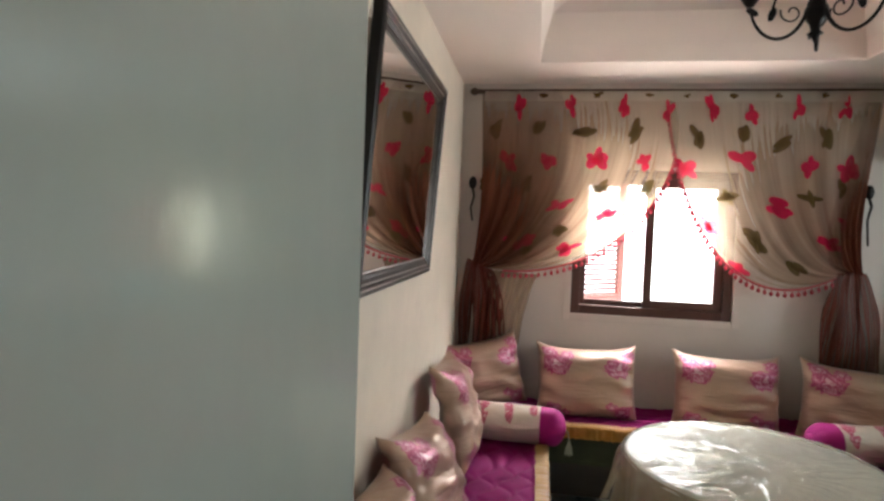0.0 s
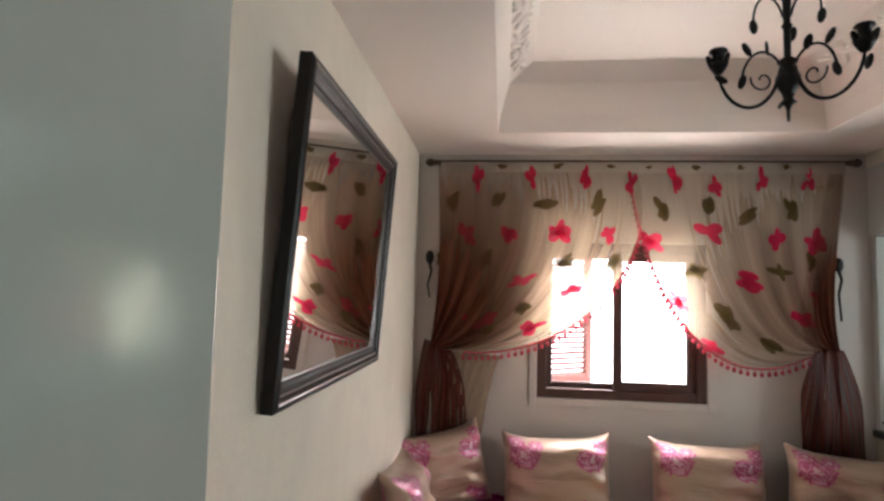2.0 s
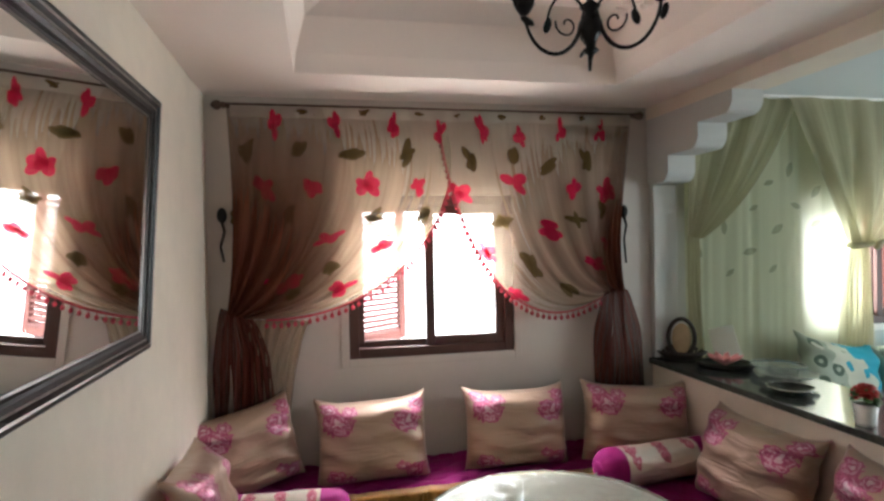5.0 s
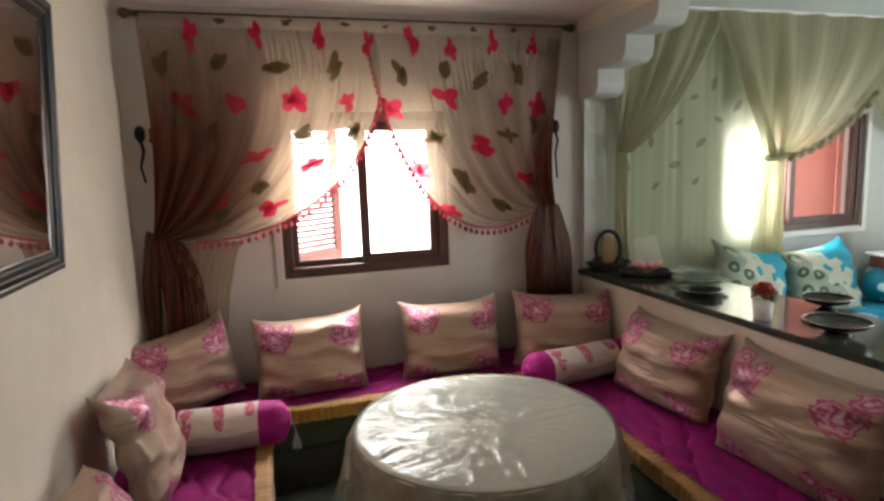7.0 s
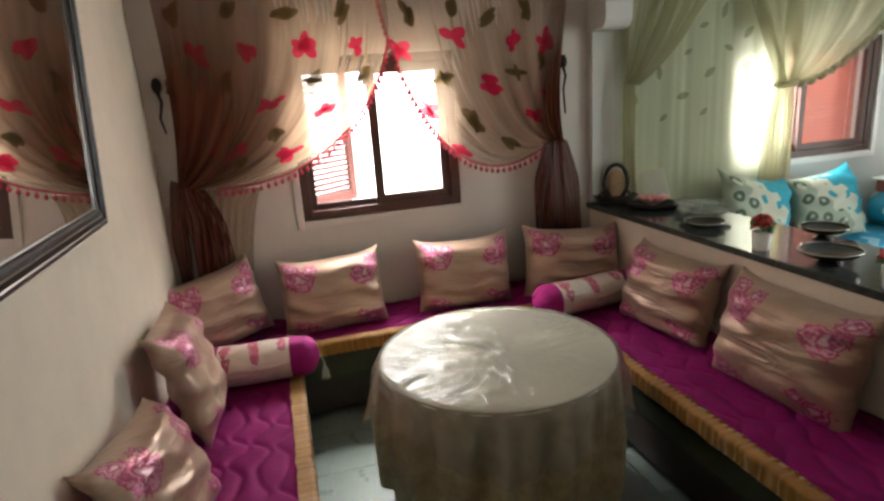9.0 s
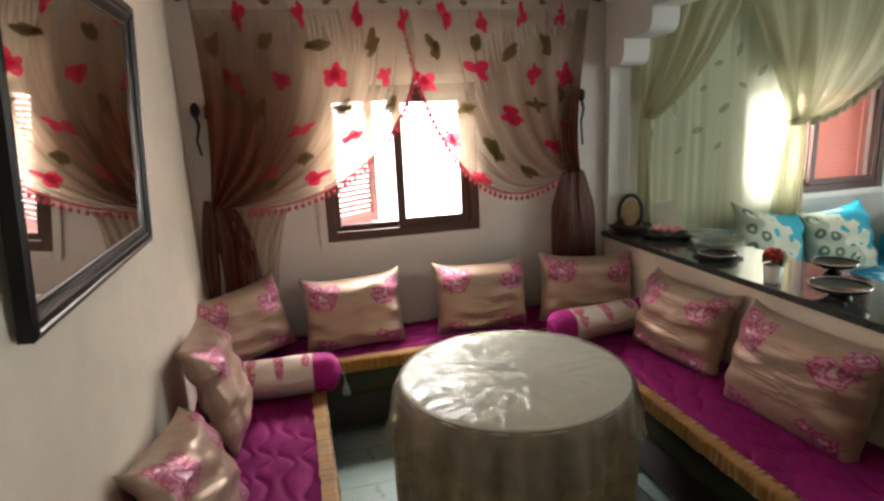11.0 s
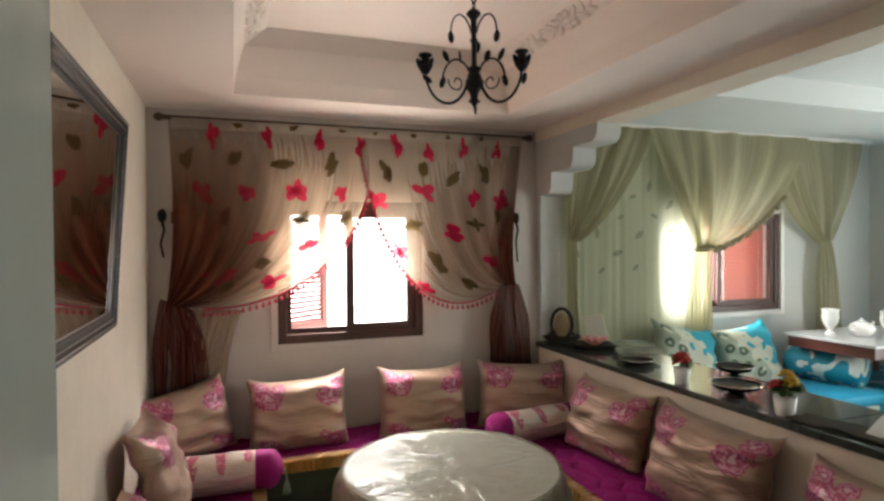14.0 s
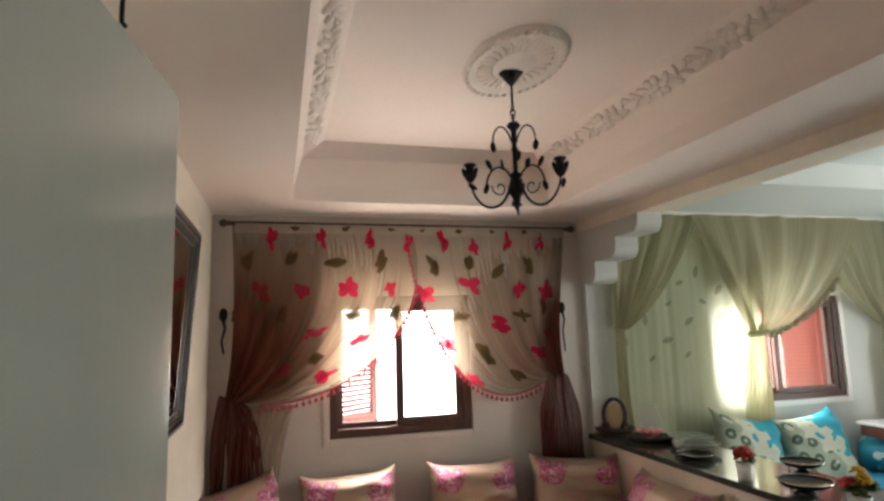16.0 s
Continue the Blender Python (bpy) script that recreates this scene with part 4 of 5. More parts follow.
part("sheet", sheet(cover_fn, 360, 110), PLASTIC, cover, smooth=True)

# ---- curtain rod and flowered curtains over the salon window ----
rod = thing("curtain_rod", "dark turned wooden curtain rod with finials", "curtain rod")
part("pole", tube([(0.12, -0.09, 2.42), (2.46, -0.09, 2.42)], 0.014, 12), ROD_WOOD, rod, smooth=True)
for s, x in ((-1, 0.12), (1, 2.46)):
    part("finial", lathe([(0, -0.002), (0.014, 0), (0.02, 0.008), (0.013, 0.016), (0.024, 0.03), (0.026, 0.045), (0.016, 0.062), (0.005, 0.07), (0, 0.07)], 14, (0, 0, 0), None, Matrix.Translation((x, -0.09, 2.42)) @ Matrix.Rotation(s * math.pi / 2, 4, "Y")), ROD_WOOD, rod, smooth=True)
for x in (0.19, 1.30, 2.10):
    part("bracket", tube([(x, -0.001, 2.405), (x, -0.06, 2.402), (x, -0.09, 2.403)], 0.008, 8), ROD_WOOD, rod)

YC = -0.10


def swag(left, right, folds, depth, y0, seed):
    """A panel whose threads run from the rod to a tie; left and right are the bounding curves (four points each)."""
    def fn(u, v):
        ctl = [tuple(a + (b - a) * u for a, b in zip(p, q)) for p, q in zip(left, right)]
        x, z = bezier(*ctl, v)
        u += 0.02 * noise.noise((u * 2.5, v * 0.8, seed + 3))
        d = depth * (0.35 + 0.65 * v) * (0.55 + 0.9 * noise.noise((u * 7, v * 1.2, seed))) * math.sin(2 * math.pi * folds * u + 2.6 * math.sin(5 * u + seed) + 1.2 * noise.noise((u * 3, v * 2, seed + 9)))
        d += 0.8 * depth * noise.noise((u * folds * 1.6, v * 1.1, seed + 5))
        bulge = -0.03 * math.sin(math.pi * v) * u
        return (x, y0 + d + bulge, z)
    return fn


def fringe(parent, fn, n, u=1.0, v0=0.02, v1=0.97, mat=None, size=1.0, label=""):
    pts = [Vector(fn(u, v0 + (v1 - v0) * k / n)) for k in range(n + 1)]
    braid = part("braid", tube([p + Vector((0, -0.006, 0)) for p in pts], 0.0045 * size, 6), mat or FRINGE, parent, label, True)
    first = None
    dist = 0.0
    for a, b in zip(pts, pts[1:]):
        dist += (b - a).length
        if dist > 0.026 * size:
            dist = 0.0
            if first is None:
                bm = tube([(0, 0, 0), (0, 0, -0.016)], 0.0018, 5)
                bm = ball(0, 0, -0.023, 0.0085, bm, 1, 1, 1.25, 7)
                first = part("pompom", bm, mat or FRINGE, parent, smooth=True)
                o = first
            else:
                o = new("pompom", first.data)
                o.parent = parent
            o.matrix_basis = Matrix.Translation(b + Vector((0, -0.008, 0))) @ Matrix.Scale(size, 4)


curtain = thing("flowered_curtain", "sheer beige curtain with red flowers, tied back", "curtain")
L_OUT = ((0.13, 2.405), (0.15, 2.05), (0.17, 1.70), (0.11, 1.33))
L_IN = ((1.27, 2.405), (1.48, 1.92), (1.00, 1.22), (0.24, 1.295))
R_IN = ((1.25, 2.405), (1.30, 1.75), (1.65, 0.95), (2.30, 1.37))
R_OUT = ((2.43, 2.405), (2.40, 2.05), (2.33, 1.72), (2.37, 1.36))
left_fn = swag(L_OUT, L_IN, 9, 0.012, YC - 0.015, 0.7)
right_fn = swag(R_OUT, R_IN, 8, 0.011, YC + 0.006, 2.1)
panels = []
for fn in (left_fn, right_fn):
    pn_ob = part("panel", sheet(fn, 150, 60), VOILE_LEFT if fn is left_fn else VOILE_RIGHT, curtain, smooth=True)
    panels.append((pn_ob, fn))
    fringe(pn_ob, fn, 260, 1.0, 0.24 if fn is left_fn else 0.06, 0.97, None, 1.35)


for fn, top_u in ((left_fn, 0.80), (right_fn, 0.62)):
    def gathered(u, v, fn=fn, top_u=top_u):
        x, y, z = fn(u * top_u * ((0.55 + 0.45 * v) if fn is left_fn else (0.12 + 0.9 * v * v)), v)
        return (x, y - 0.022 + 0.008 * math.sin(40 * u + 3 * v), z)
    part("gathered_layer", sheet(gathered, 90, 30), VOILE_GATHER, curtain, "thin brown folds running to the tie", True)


def tail(top, bottom, z0, z1, folds, depth, y0, seed, bow=0.0):
    def fn(u, v):
        w = v ** 0.6
        x = (top[0] + (top[1] - top[0]) * u) * (1 - w) + (bottom[0] + (bottom[1] - bottom[0]) * u) * w
        x += 0.035 * noise.noise((u * 3, v * 2.2, seed)) * min(1, 4 * v)
        x += bow * math.sin(math.pi * v)
        y = y0 + depth * math.sin(2 * math.pi * folds * u + 2.5 * noise.noise((u * 3, v * 1.5, seed)) + seed + 0.6 * v) * (0.4 + 0.6 * v)
        return (x, y, z0[0] + (z0[1] - z0[0]) * u + (z1 - (z0[0] + (z0[1] - z0[0]) * u)) * v)
    return fn


for top, bottom, z0, y0, seed, bow in (((0.075, 0.14), (0.012, 0.12), (1.36, 1.33), -0.10, 0.3, -0.015), ((0.11, 0.19), (0.09, 0.23), (1.35, 1.31), -0.115, 2.3, 0.02), ((0.15, 0.24), (0.19, 0.33), (1.32, 1.29), -0.09, 4.1, 0.03),
                                       ((2.25, 2.32), (2.17, 2.30), (1.36, 1.37), -0.10, 1.9, -0.02), ((2.28, 2.36), (2.25, 2.40), (1.38, 1.38), -0.12, 3.3, 0.01), ((2.32, 2.40), (2.34, 2.49), (1.39, 1.37), -0.095, 5.2, 0.035)):
    part("tail", sheet(tail(top, bottom, z0, 0.50, 4, 0.022, y0, seed, bow), 50, 24), VOILE_TAIL, curtain, "bunched brown lower end", True)
part("tail", sheet(tail((0.20, 0.54), (0.16, 0.36), (1.29, 1.27), 0.55, 6, 0.02, -0.075, 1.3), 60, 20), VOILE, curtain, smooth=True)
part("heading_band", sheet(lambda u, v: (0.15 + 2.27 * u, -0.127 + 0.003 * math.sin(u * 110) + 0.004 * noise.noise((u * 40, v, 3)), 2.414 - (0.062 + 0.006 * noise.noise((u * 9, 0, 1))) * v), 160, 3), VOILE_BAND, curtain, "white heading band", True)
cloud = np.array([fn(i / 60, j / 60) for _, fn in panels for i in range(61) for j in range(61)])


def print_patch(name, x, z, shape, size, turn, mat, rnd):
    """One printed motif laid on the nearest stretch of curtain."""
    d = (cloud[:, 0] - x) ** 2 + (cloud[:, 2] - z) ** 2
    owner = panels[0][0] if d[:3721].min() < d[3721:].min() * 0.999 else panels[1][0]
    bm = bmesh.new()

    def y_at(px, pz):
        e = (cloud[:, 0] - px) ** 2 + (cloud[:, 2] - pz) ** 2
        near = np.argsort(e)[:4]
        return float(cloud[near, 1].min()) - 0.006 - 0.024 * min(1, max(0, (pz - 2.29) / 0.03))

    size *= 1.12
    wide, tall = (0.60, 1.2) if z > 2.2 else (0.76, 0.95)
    if z < 1.8:  # prints on the drawn cloth lie along its folds
        wide, tall, turn = 1.15, 0.58, (38 if x < 1.3 else -32) + 0.2 * turn
    lobes = []
    if shape == "flower":
        k0 = rnd.choice((3, 4, 5))
        for k in range(k0):
            a = 2 * math.pi * k / k0 + rnd.uniform(-0.5, 0.5)
            r = size * rnd.uniform(0.42, 0.62)
            w, l = size * rnd.uniform(0.32, 0.48), size * rnd.uniform(0.40, 0.75)
            lobes.append([(wide * (r * math.cos(a) + l * math.cos(t) * math.cos(a) - w * math.sin(t) * math.sin(a)), tall * (r * math.sin(a) + l * math.cos(t) * math.sin(a) + w * math.sin(t) * math.cos(a))) for t in [2 * math.pi * q / 14 for q in range(14)]])
    else:
        for k in range(rnd.choice((2, 3, 3))):
            a = rnd.uniform(-0.25, 0.25) + (0, 0.15, -0.7)[k]
            cx, cz = size * rnd.uniform(-0.45, 0.45), size * (-0.14, 0.16, 0.0)[k]
            l, w = size * rnd.uniform(0.60, 0.85), size * rnd.uniform(0.22, 0.32)
            lobes.append([(cx + l * math.cos(t) * math.cos(a) - w * math.sin(t) * math.sin(a), cz + l * math.cos(t) * math.sin(a) + w * math.sin(t) * math.cos(a)) for t in [2 * math.pi * q / 12 + rnd.uniform(-0.1, 0.1) for q in range(12)]])
    c, s = math.cos(radians(turn)), math.sin(radians(turn))
    for q, ring in enumerate(lobes):
        pts = [(x + c * a - s * b, z + s * a + c * b) for a, b in ring]
        mx, mz = sum(p[0] for p in pts) / len(pts), sum(p[1] for p in pts) / len(pts)
        mid = bm.verts.new((mx, y_at(mx, mz) - 0.001 * q, mz))
        vs = [bm.verts.new((px, y_at(px, pz) - 0.001 * q, pz)) for px, pz in pts]
        for i in range(len(vs)):
            bm.faces.new((mid, vs[i], vs[(i + 1) % len(vs)]))
    part(name, bm, mat, owner)


rnd = random.Random(11)
for x, z, s, a in ((0.37, 2.32, 0.055, 0), (0.68, 2.325, 0.055, 10), (0.995, 2.315, 0.055, -8), (1.255, 2.29, 0.055, 5), (1.50, 2.31, 0.055, 20), (1.726, 2.28, 0.052, 25), (1.975, 2.31, 0.055, 0), (2.23, 2.315, 0.055, -5),
                   (0.31, 1.985, 0.065, 30), (0.555, 1.99, 0.055, 40), (0.843, 1.993, 0.078, 20), (1.126, 1.99, 0.05, -30), (1.363, 1.955, 0.075, 35), (1.688, 2.017, 0.075, 50)):
    print_patch("printed_flower", x, z, "flower", s, a, RED_PRINT, rnd)
for x, z, s, a in ((2.056, 1.975, 0.065, 0), (2.262, 1.967, 0.07, 15), (0.212, 1.645, 0.06, 10), (0.634, 1.713, 0.06, -50), (0.919, 1.667, 0.05, -45), (1.519, 1.614, 0.06, -20), (1.906, 1.741, 0.08, 60), (2.296, 1.637, 0.065, 30),
                   (0.42, 1.47, 0.06, -40), (0.69, 1.447, 0.06, -65), (1.70, 1.37, 0.055, 50), (0.30, 1.50, 0.05, 0), (2.20, 1.53, 0.06, 40)):
    print_patch("printed_flower", x, z, "flower", s, a, RED_PRINT, rnd)
for x, z, s, a in ((0.226, 2.177, 0.07, 90), (0.48, 2.17, 0.065, 60), (0.761, 2.16, 0.07, 20), (1.071, 2.169, 0.07, 70), (1.431, 2.149, 0.07, 100), (1.694, 2.158, 0.07, 110), (1.912, 2.115, 0.07, 40), (2.139, 2.158, 0.07, 95),
                   (0.171, 1.82, 0.06, 90), (0.429, 1.835, 0.06, 80), (0.896, 1.834, 0.06, 30), (1.145, 1.817, 0.06, 60), (1.62, 1.79, 0.07, 130), (2.065, 1.798, 0.06, 20), (2.24, 1.86, 0.055, 100), (0.659, 1.57, 0.06, 35), (1.774, 1.543, 0.08, -20), (0.445, 1.423, 0.05, 30), (2.032, 1.375, 0.07, -10)):
    print_patch("printed_leaf", x, z, "leaf", s, a, OLIVE_PRINT, rnd)
for x, s in ((0.52, 0.03), (0.84, 0.03), (1.14, 0.025), (1.37, 0.025), (1.61, 0.03), (1.86, 0.03), (2.10, 0.03)):
    print_patch("printed_leaf", x, 2.385, "leaf", s, 10, OLIVE_PRINT, rnd)

for x, z1 in ((0.085, 1.60), (2.415, 1.53)):
    hb = thing("curtain_holdback", "dark metal curtain holdback with a hanging cord", "holdback", group="holdbacks")
    part("knob", ball(x, -0.045, 1.845, 1, None, 0.026, 0.018, 0.042, 14), EBONY, hb, smooth=True)
    part("stem", tube([(x, 0.0, 1.845), (x, -0.035, 1.845)], 0.009), EBONY, hb)
    part("cord", tube([(x, -0.045, 1.81), (x + 0.012, -0.05, 1.76), (x - 0.008, -0.055, 1.68), (x + 0.006, -0.05, z1)], lambda s: 0.010 - 0.004 * abs(math.sin(8 * s)), 7), EBONY, hb, smooth=True)

# ---- counter between the rooms, with the things on it ----
CZ = 0.93
counter = thing("counter_top", "polished black speckled granite counter top", "counter top")
for y0, y1 in ((-2.148, -0.001), (-3.3, -2.152)):
    part("slab", box(2.595, y0, 0.896, 3.10, y1, CZ, 0.004), GRANITE, counter)


def ornament_basket(x, y):
    th = thing("basket_ornament", "dark wicker boat basket with a pale oval medallion", "ornament", (x, y, CZ))
    part("basket", lathe([(0, 0), (0.06, 0), (0.085, 0.03), (0.10, 0.055), (0.092, 0.055), (0.075, 0.03), (0.05, 0.012), (0, 0.012)], 20, (0, 0, 0), None, Matrix.Diagonal((1.5, 0.7, 1, 1))), WICKER, th, smooth=True)
    part("handle", tube([(0.075 * math.cos(a), 0, 0.135 + 0.115 * math.sin(a)) for a in [i * math.pi / 12 for i in range(24)]], 0.013, 8, None, True), WICKER, th, smooth=True)
    part("medallion", ball(0, 0, 0.13, 1, None, 0.056, 0.012, 0.095, 16), STRAW, th, "pale woven oval", True)
    for k in range(7):
        a = -0.9 + 0.3 * k
        part("twig", tube([(0.10 * math.sin(a) * 1.2, 0.02, 0.04), (0.13 * math.sin(a) * 1.2, 0.03, 0.075 + 0.02 * math.cos(3 * a))], 0.012, 6), WICKER, th)
    return th


ornament_basket(2.745, -0.12).rotation_euler = (0, 0, radians(-30))


def flower_head(bm, x, y, z, r, n, rnd):
    for k in range(n):
        a, t = rnd.uniform(0, 6.28), rnd.uniform(-0.2, 1.4)
        own = ball(0, 0, 0, 1, None, 0.42 * r, 0.30 * r, 0.14 * r, 6)
        m = Matrix.Translation((x + 0.7 * r * math.cos(a) * math.cos(t), y + 0.7 * r * math.sin(a) * math.cos(t), z + 0.6 * r * math.sin(t))) @ Matrix.Rotation(a, 4, "Z") @ Matrix.Rotation(-t + 0.5, 4, "Y")
        bmesh.ops.transform(own, matrix=m, verts=own.verts[:])
        bm = join(bm, own)
    return bm


tray = thing("flower_tray", "black oval tray holding a pink cloth flower", "tray", (2.83, -0.40, CZ), -35)
part("tray", lathe([(0, 0.0), (0.12, 0.0), (0.145, 0.035), (0.138, 0.037), (0.115, 0.008), (0, 0.008)], 24, (0, 0, 0), None, Matrix.Diagonal((1.15, 0.75, 1, 1))), LACQUER, tray, smooth=True)
rf = random.Random(5)
bm = None
for k in range(9):
    a = k * 0.7
    own = ball(0, 0, 0, 1, None, 0.06, 0.022, 0.012, 8)
    bmesh.ops.transform(own, matrix=Matrix.Translation((0.045 * math.cos(a), 0.03 * math.sin(a), 0.05)) @ Matrix.Rotation(a, 4, "Z") @ Matrix.Rotation(-0.5, 4, "Y"), verts=own.verts[:])
    bm = join(bm, own)
part("pink_flower", bm, PINK_PETAL, tray, "spread pink petals", True)
card = thing("greeting_card", "white folded card standing on the counter", "card", (2.97, -0.26, CZ), -40)
for s in (-1, 1):
    ob = part("leaf_of_card", box(-0.07, -0.0015, 0.0, 0.07, 0.0015, 0.20, 0.0005), PAPER, card)
    ob.matrix_basis = pose(0, 0.05 * s, 0.018, 14 * s, -15, 0)
bowl = thing("glass_bowl", "pale pressed-glass bowl on a low foot", "bowl", (3.0, -0.60, CZ))
part("bowl", lathe([(0, 0.0), (0.05, 0.0), (0.03, 0.015), (0.05, 0.03), (0.11, 0.06), (0.135, 0.085), (0.13, 0.087), (0.105, 0.066), (0.04, 0.036), (0, 0.034)], 28, (0, 0, 0), None, Matrix.Diagonal((1, 1, 0.6, 1))), MILK_GLASS, bowl, smooth=True)
part("rim", tube([(0.133 * math.cos(a), 0.133 * math.sin(a), 0.052) for a in [i * math.pi / 16 for i in range(32)]], 0.004, 6, None, True), MILK_GLASS, bowl, smooth=True)
bowl2 = copy_thing(bowl, pose(2.90, -0.78, CZ, 0, 0, 30))


def plate(x, y, r, foot, label):
    th = thing("dark_plate", label, "plate", (x, y, CZ), group="plates on the counter")
    if foot > 0.02:
        part("foot", lathe([(0, 0), (r * 0.45, 0), (r * 0.42, 0.008), (0.014, 0.02), (0.014, foot - 0.01), (r * 0.4, foot), (0, foot)], 24), LACQUER, th, smooth=True)
    part("dish", lathe([(0, foot), (r * 0.5, foot), (r * 0.85, foot + 0.012), (r, foot + 0.03), (r * 0.985, foot + 0.034), (r * 0.8, foot + 0.018), (0, foot + 0.008)], 36), LACQUER, th, smooth=True)
    part("rim", tube([(r * math.cos(a), r * math.sin(a), foot + 0.033) for a in [i * math.pi / 24 for i in range(48)]], 0.0025, 6, None, True), SILVER, th, "thin silver rim", True)
    return th


plate(2.755, -0.95, 0.10, 0.0, "flat dark plate with a silver rim on the counter")
plate(2.735, -1.70, 0.115, 0.025, "dark footed dish with a silver rim on the counter")
plate(3.02, -1.42, 0.10, 0.03, "dark footed cake stand with a silver rim")


def pot(x, y, r, h, mats, label, seed):
    th = thing("flower_pot", label, "flower pot", (x, y, CZ), group="pots on the counter")
    part("cup", lathe([(0, 0), (r * 0.8, 0), (r * 0.86, 0.006), (r, h), (r * 0.93, h), (r * 0.8, 0.02), (0, 0.02)], 24), PORCELAIN, th, "plain white cup", True)
    rf = random.Random(seed)
    part("leaves", flower_head(None, 0, 0, h + 0.02, r * 1.35, 26, rf), LEAF, th, smooth=True)
    for m, dx, dy, dz in mats:
        part("bloom", flower_head(None, dx, dy, h + 0.035 + dz, r * 1.15 if len(mats) == 1 else r * 0.75, 60 if len(mats) == 1 else 30, rf), m, th, smooth=True)
    return th


pot(2.665, -1.42, 0.042, 0.085, [(RED_PETAL, 0, 0, 0)], "white cup of red artificial flowers", 1)
pot(2.665, -2.02, 0.045, 0.08, [(YELLOW_PETAL, 0.02, 0.01, 0.045), (RED_PETAL, -0.035, 0.01, 0.01), (YELLOW_PETAL, 0.0, -0.03, 0.025), (LEAF, 0.03, -0.03, 0.0)], "white cup of yellow and red artificial flowers", 2)

cloth_fn = lambda u, v: (-0.16 + 0.32 * u, -0.14 + 0.28 * v, 0.004 + 0.10 * (1 - abs(2 * u - 1) ** 4) * (1 - abs(2 * v - 1) ** 4) + 0.010 * noise.noise((u * 5, v * 5, 2)) * (1 - abs(2 * u - 1)))
nap = thing("folded_white_cloth", "white cloth draped over a low box on the counter", "cloth", (2.88, -2.42, CZ), 12)
part("drape", sheet(cloth_fn, 40, 40), WHITE_CLOTH, nap, smooth=True)
thr = thing("taupe_runner", "taupe cloth strip lying on the counter edge", "runner", (2.73, -2.36, CZ), 0)
part("strip", sheet(lambda u, v: (-0.10 + 0.14 * u + 0.02 * math.sin(4 * v), -0.30 + 0.60 * v, 0.004 + 0.010 * abs(math.sin(9 * u + 7 * v)) + 0.006 * noise.noise((u * 3, v * 8, 0))), 14, 40, None, 0.002), TAUPE, thr, smooth=True)

# ---- lounge: green curtains ----
gc = thing("green_curtain", "olive-green voile curtains gathered in three swags", "curtain")
YG = -0.13
gc_mid = swag(((3.50, 2.545), (3.66, 2.20), (3.86, 1.85), (3.98, 1.62)), ((5.15, 2.545), (5.00, 2.10), (4.50, 1.66), (4.08, 1.60)), 7, 0.045, YG - 0.035, 0.4)
gc_left = swag(((2.80, 2.545), (2.80, 2.2), (2.79, 1.9), (2.80, 1.69)), ((3.60, 2.545), (3.42, 2.20), (3.16, 1.84), (2.87, 1.67)), 5, 0.040, YG, 1.4)
gc_right = swag(((5.95, 2.545), (5.90, 2.2), (5.75, 1.9), (5.52, 1.66)), ((4.62, 2.545), (4.80, 2.05), (5.05, 1.80), (5.40, 1.64)), 6, 0.04, YG + 0.02, 2.4)
for fn in (gc_mid, gc_left, gc_right):
    part("panel", sheet(fn, 120, 40), GREEN_VOILE, gc, smooth=True)
part("tail", sheet(tail((3.97, 4.09), (3.80, 4.13), (1.62, 1.60), 0.55, 6, 0.03, YG - 0.03, 0.3), 60, 16), GREEN_VOILE, gc, smooth=True)
part("tail", sheet(tail((2.79, 2.87), (2.795, 2.90), (1.69, 1.67), 0.55, 4, 0.025, YG, 0.9), 50, 16), GREEN_VOILE, gc, smooth=True)
part("tail", sheet(tail((5.40, 5.53), (5.36, 5.72), (1.64, 1.66), 0.55, 5, 0.03, YG + 0.02, 1.7), 60, 16), GREEN_VOILE, gc, smooth=True)
part("sheer_layer", sheet(lambda u, v: (2.82 + 1.34 * u, -0.055 + 0.022 * noise.noise((u * 9, 0.5 * v, 2)) + 0.010 * noise.noise((u * 26, 0.8 * v, 7)), 2.545 - 1.95 * v), 200, 8), GREEN_SHEER, gc, "pale green sheer layer", True)
rg = random.Random(8)
for k in range(16):
    px, pz = 2.92 + 0.17 * (k % 6) + rg.uniform(-0.04, 0.04), 2.12 - 0.27 * (k // 6) - 0.13 * (k % 2) + rg.uniform(-0.04, 0.04)
    turn, ln = rg.uniform(0, 3.14), rg.uniform(0.035, 0.055)
    bm = sheet(lambda u, v: (px + ln * (2 * u - 1) * math.cos(turn) - 0.45 * ln * (2 * v - 1) * (1 - (2 * u - 1) ** 2) * math.sin(turn), -0.088, pz + ln * (2 * u - 1) * math.sin(turn) + 0.45 * ln * (2 * v - 1) * (1 - (2 * u - 1) ** 2) * math.cos(turn)), 8, 2)
    part("printed_leaf", bm, GREEN_LEAF, gc)
ruf = [Vector(gc_mid(1.0, 0.40 + 0.59 * k / 60)) for k in range(61)]
part("ruffle", tube([p + Vector((0.008 * math.sin(9 * k), -0.02, 0.012 * math.sin(5.3 * k))) for k, p in enumerate(ruf)], lambda q: 0.019 + 0.004 * math.sin(60 * q), 8), RUFFLE, gc, "dense ruffled edge", True)
bm = tube([(4.03 + 0.075 * math.cos(a), YG - 0.03 + 0.05 * math.sin(a), 1.61 + 0.01 * math.cos(a)) for a in [i * math.pi / 8 for i in range(16)]], 0.02, 7, None, True)
part("tie", bm, GREEN_VOILE, gc, smooth=True)
part("rail", box(2.82, -0.16, 2.545, 6.0, -0.09, 2.56), SILL, gc)

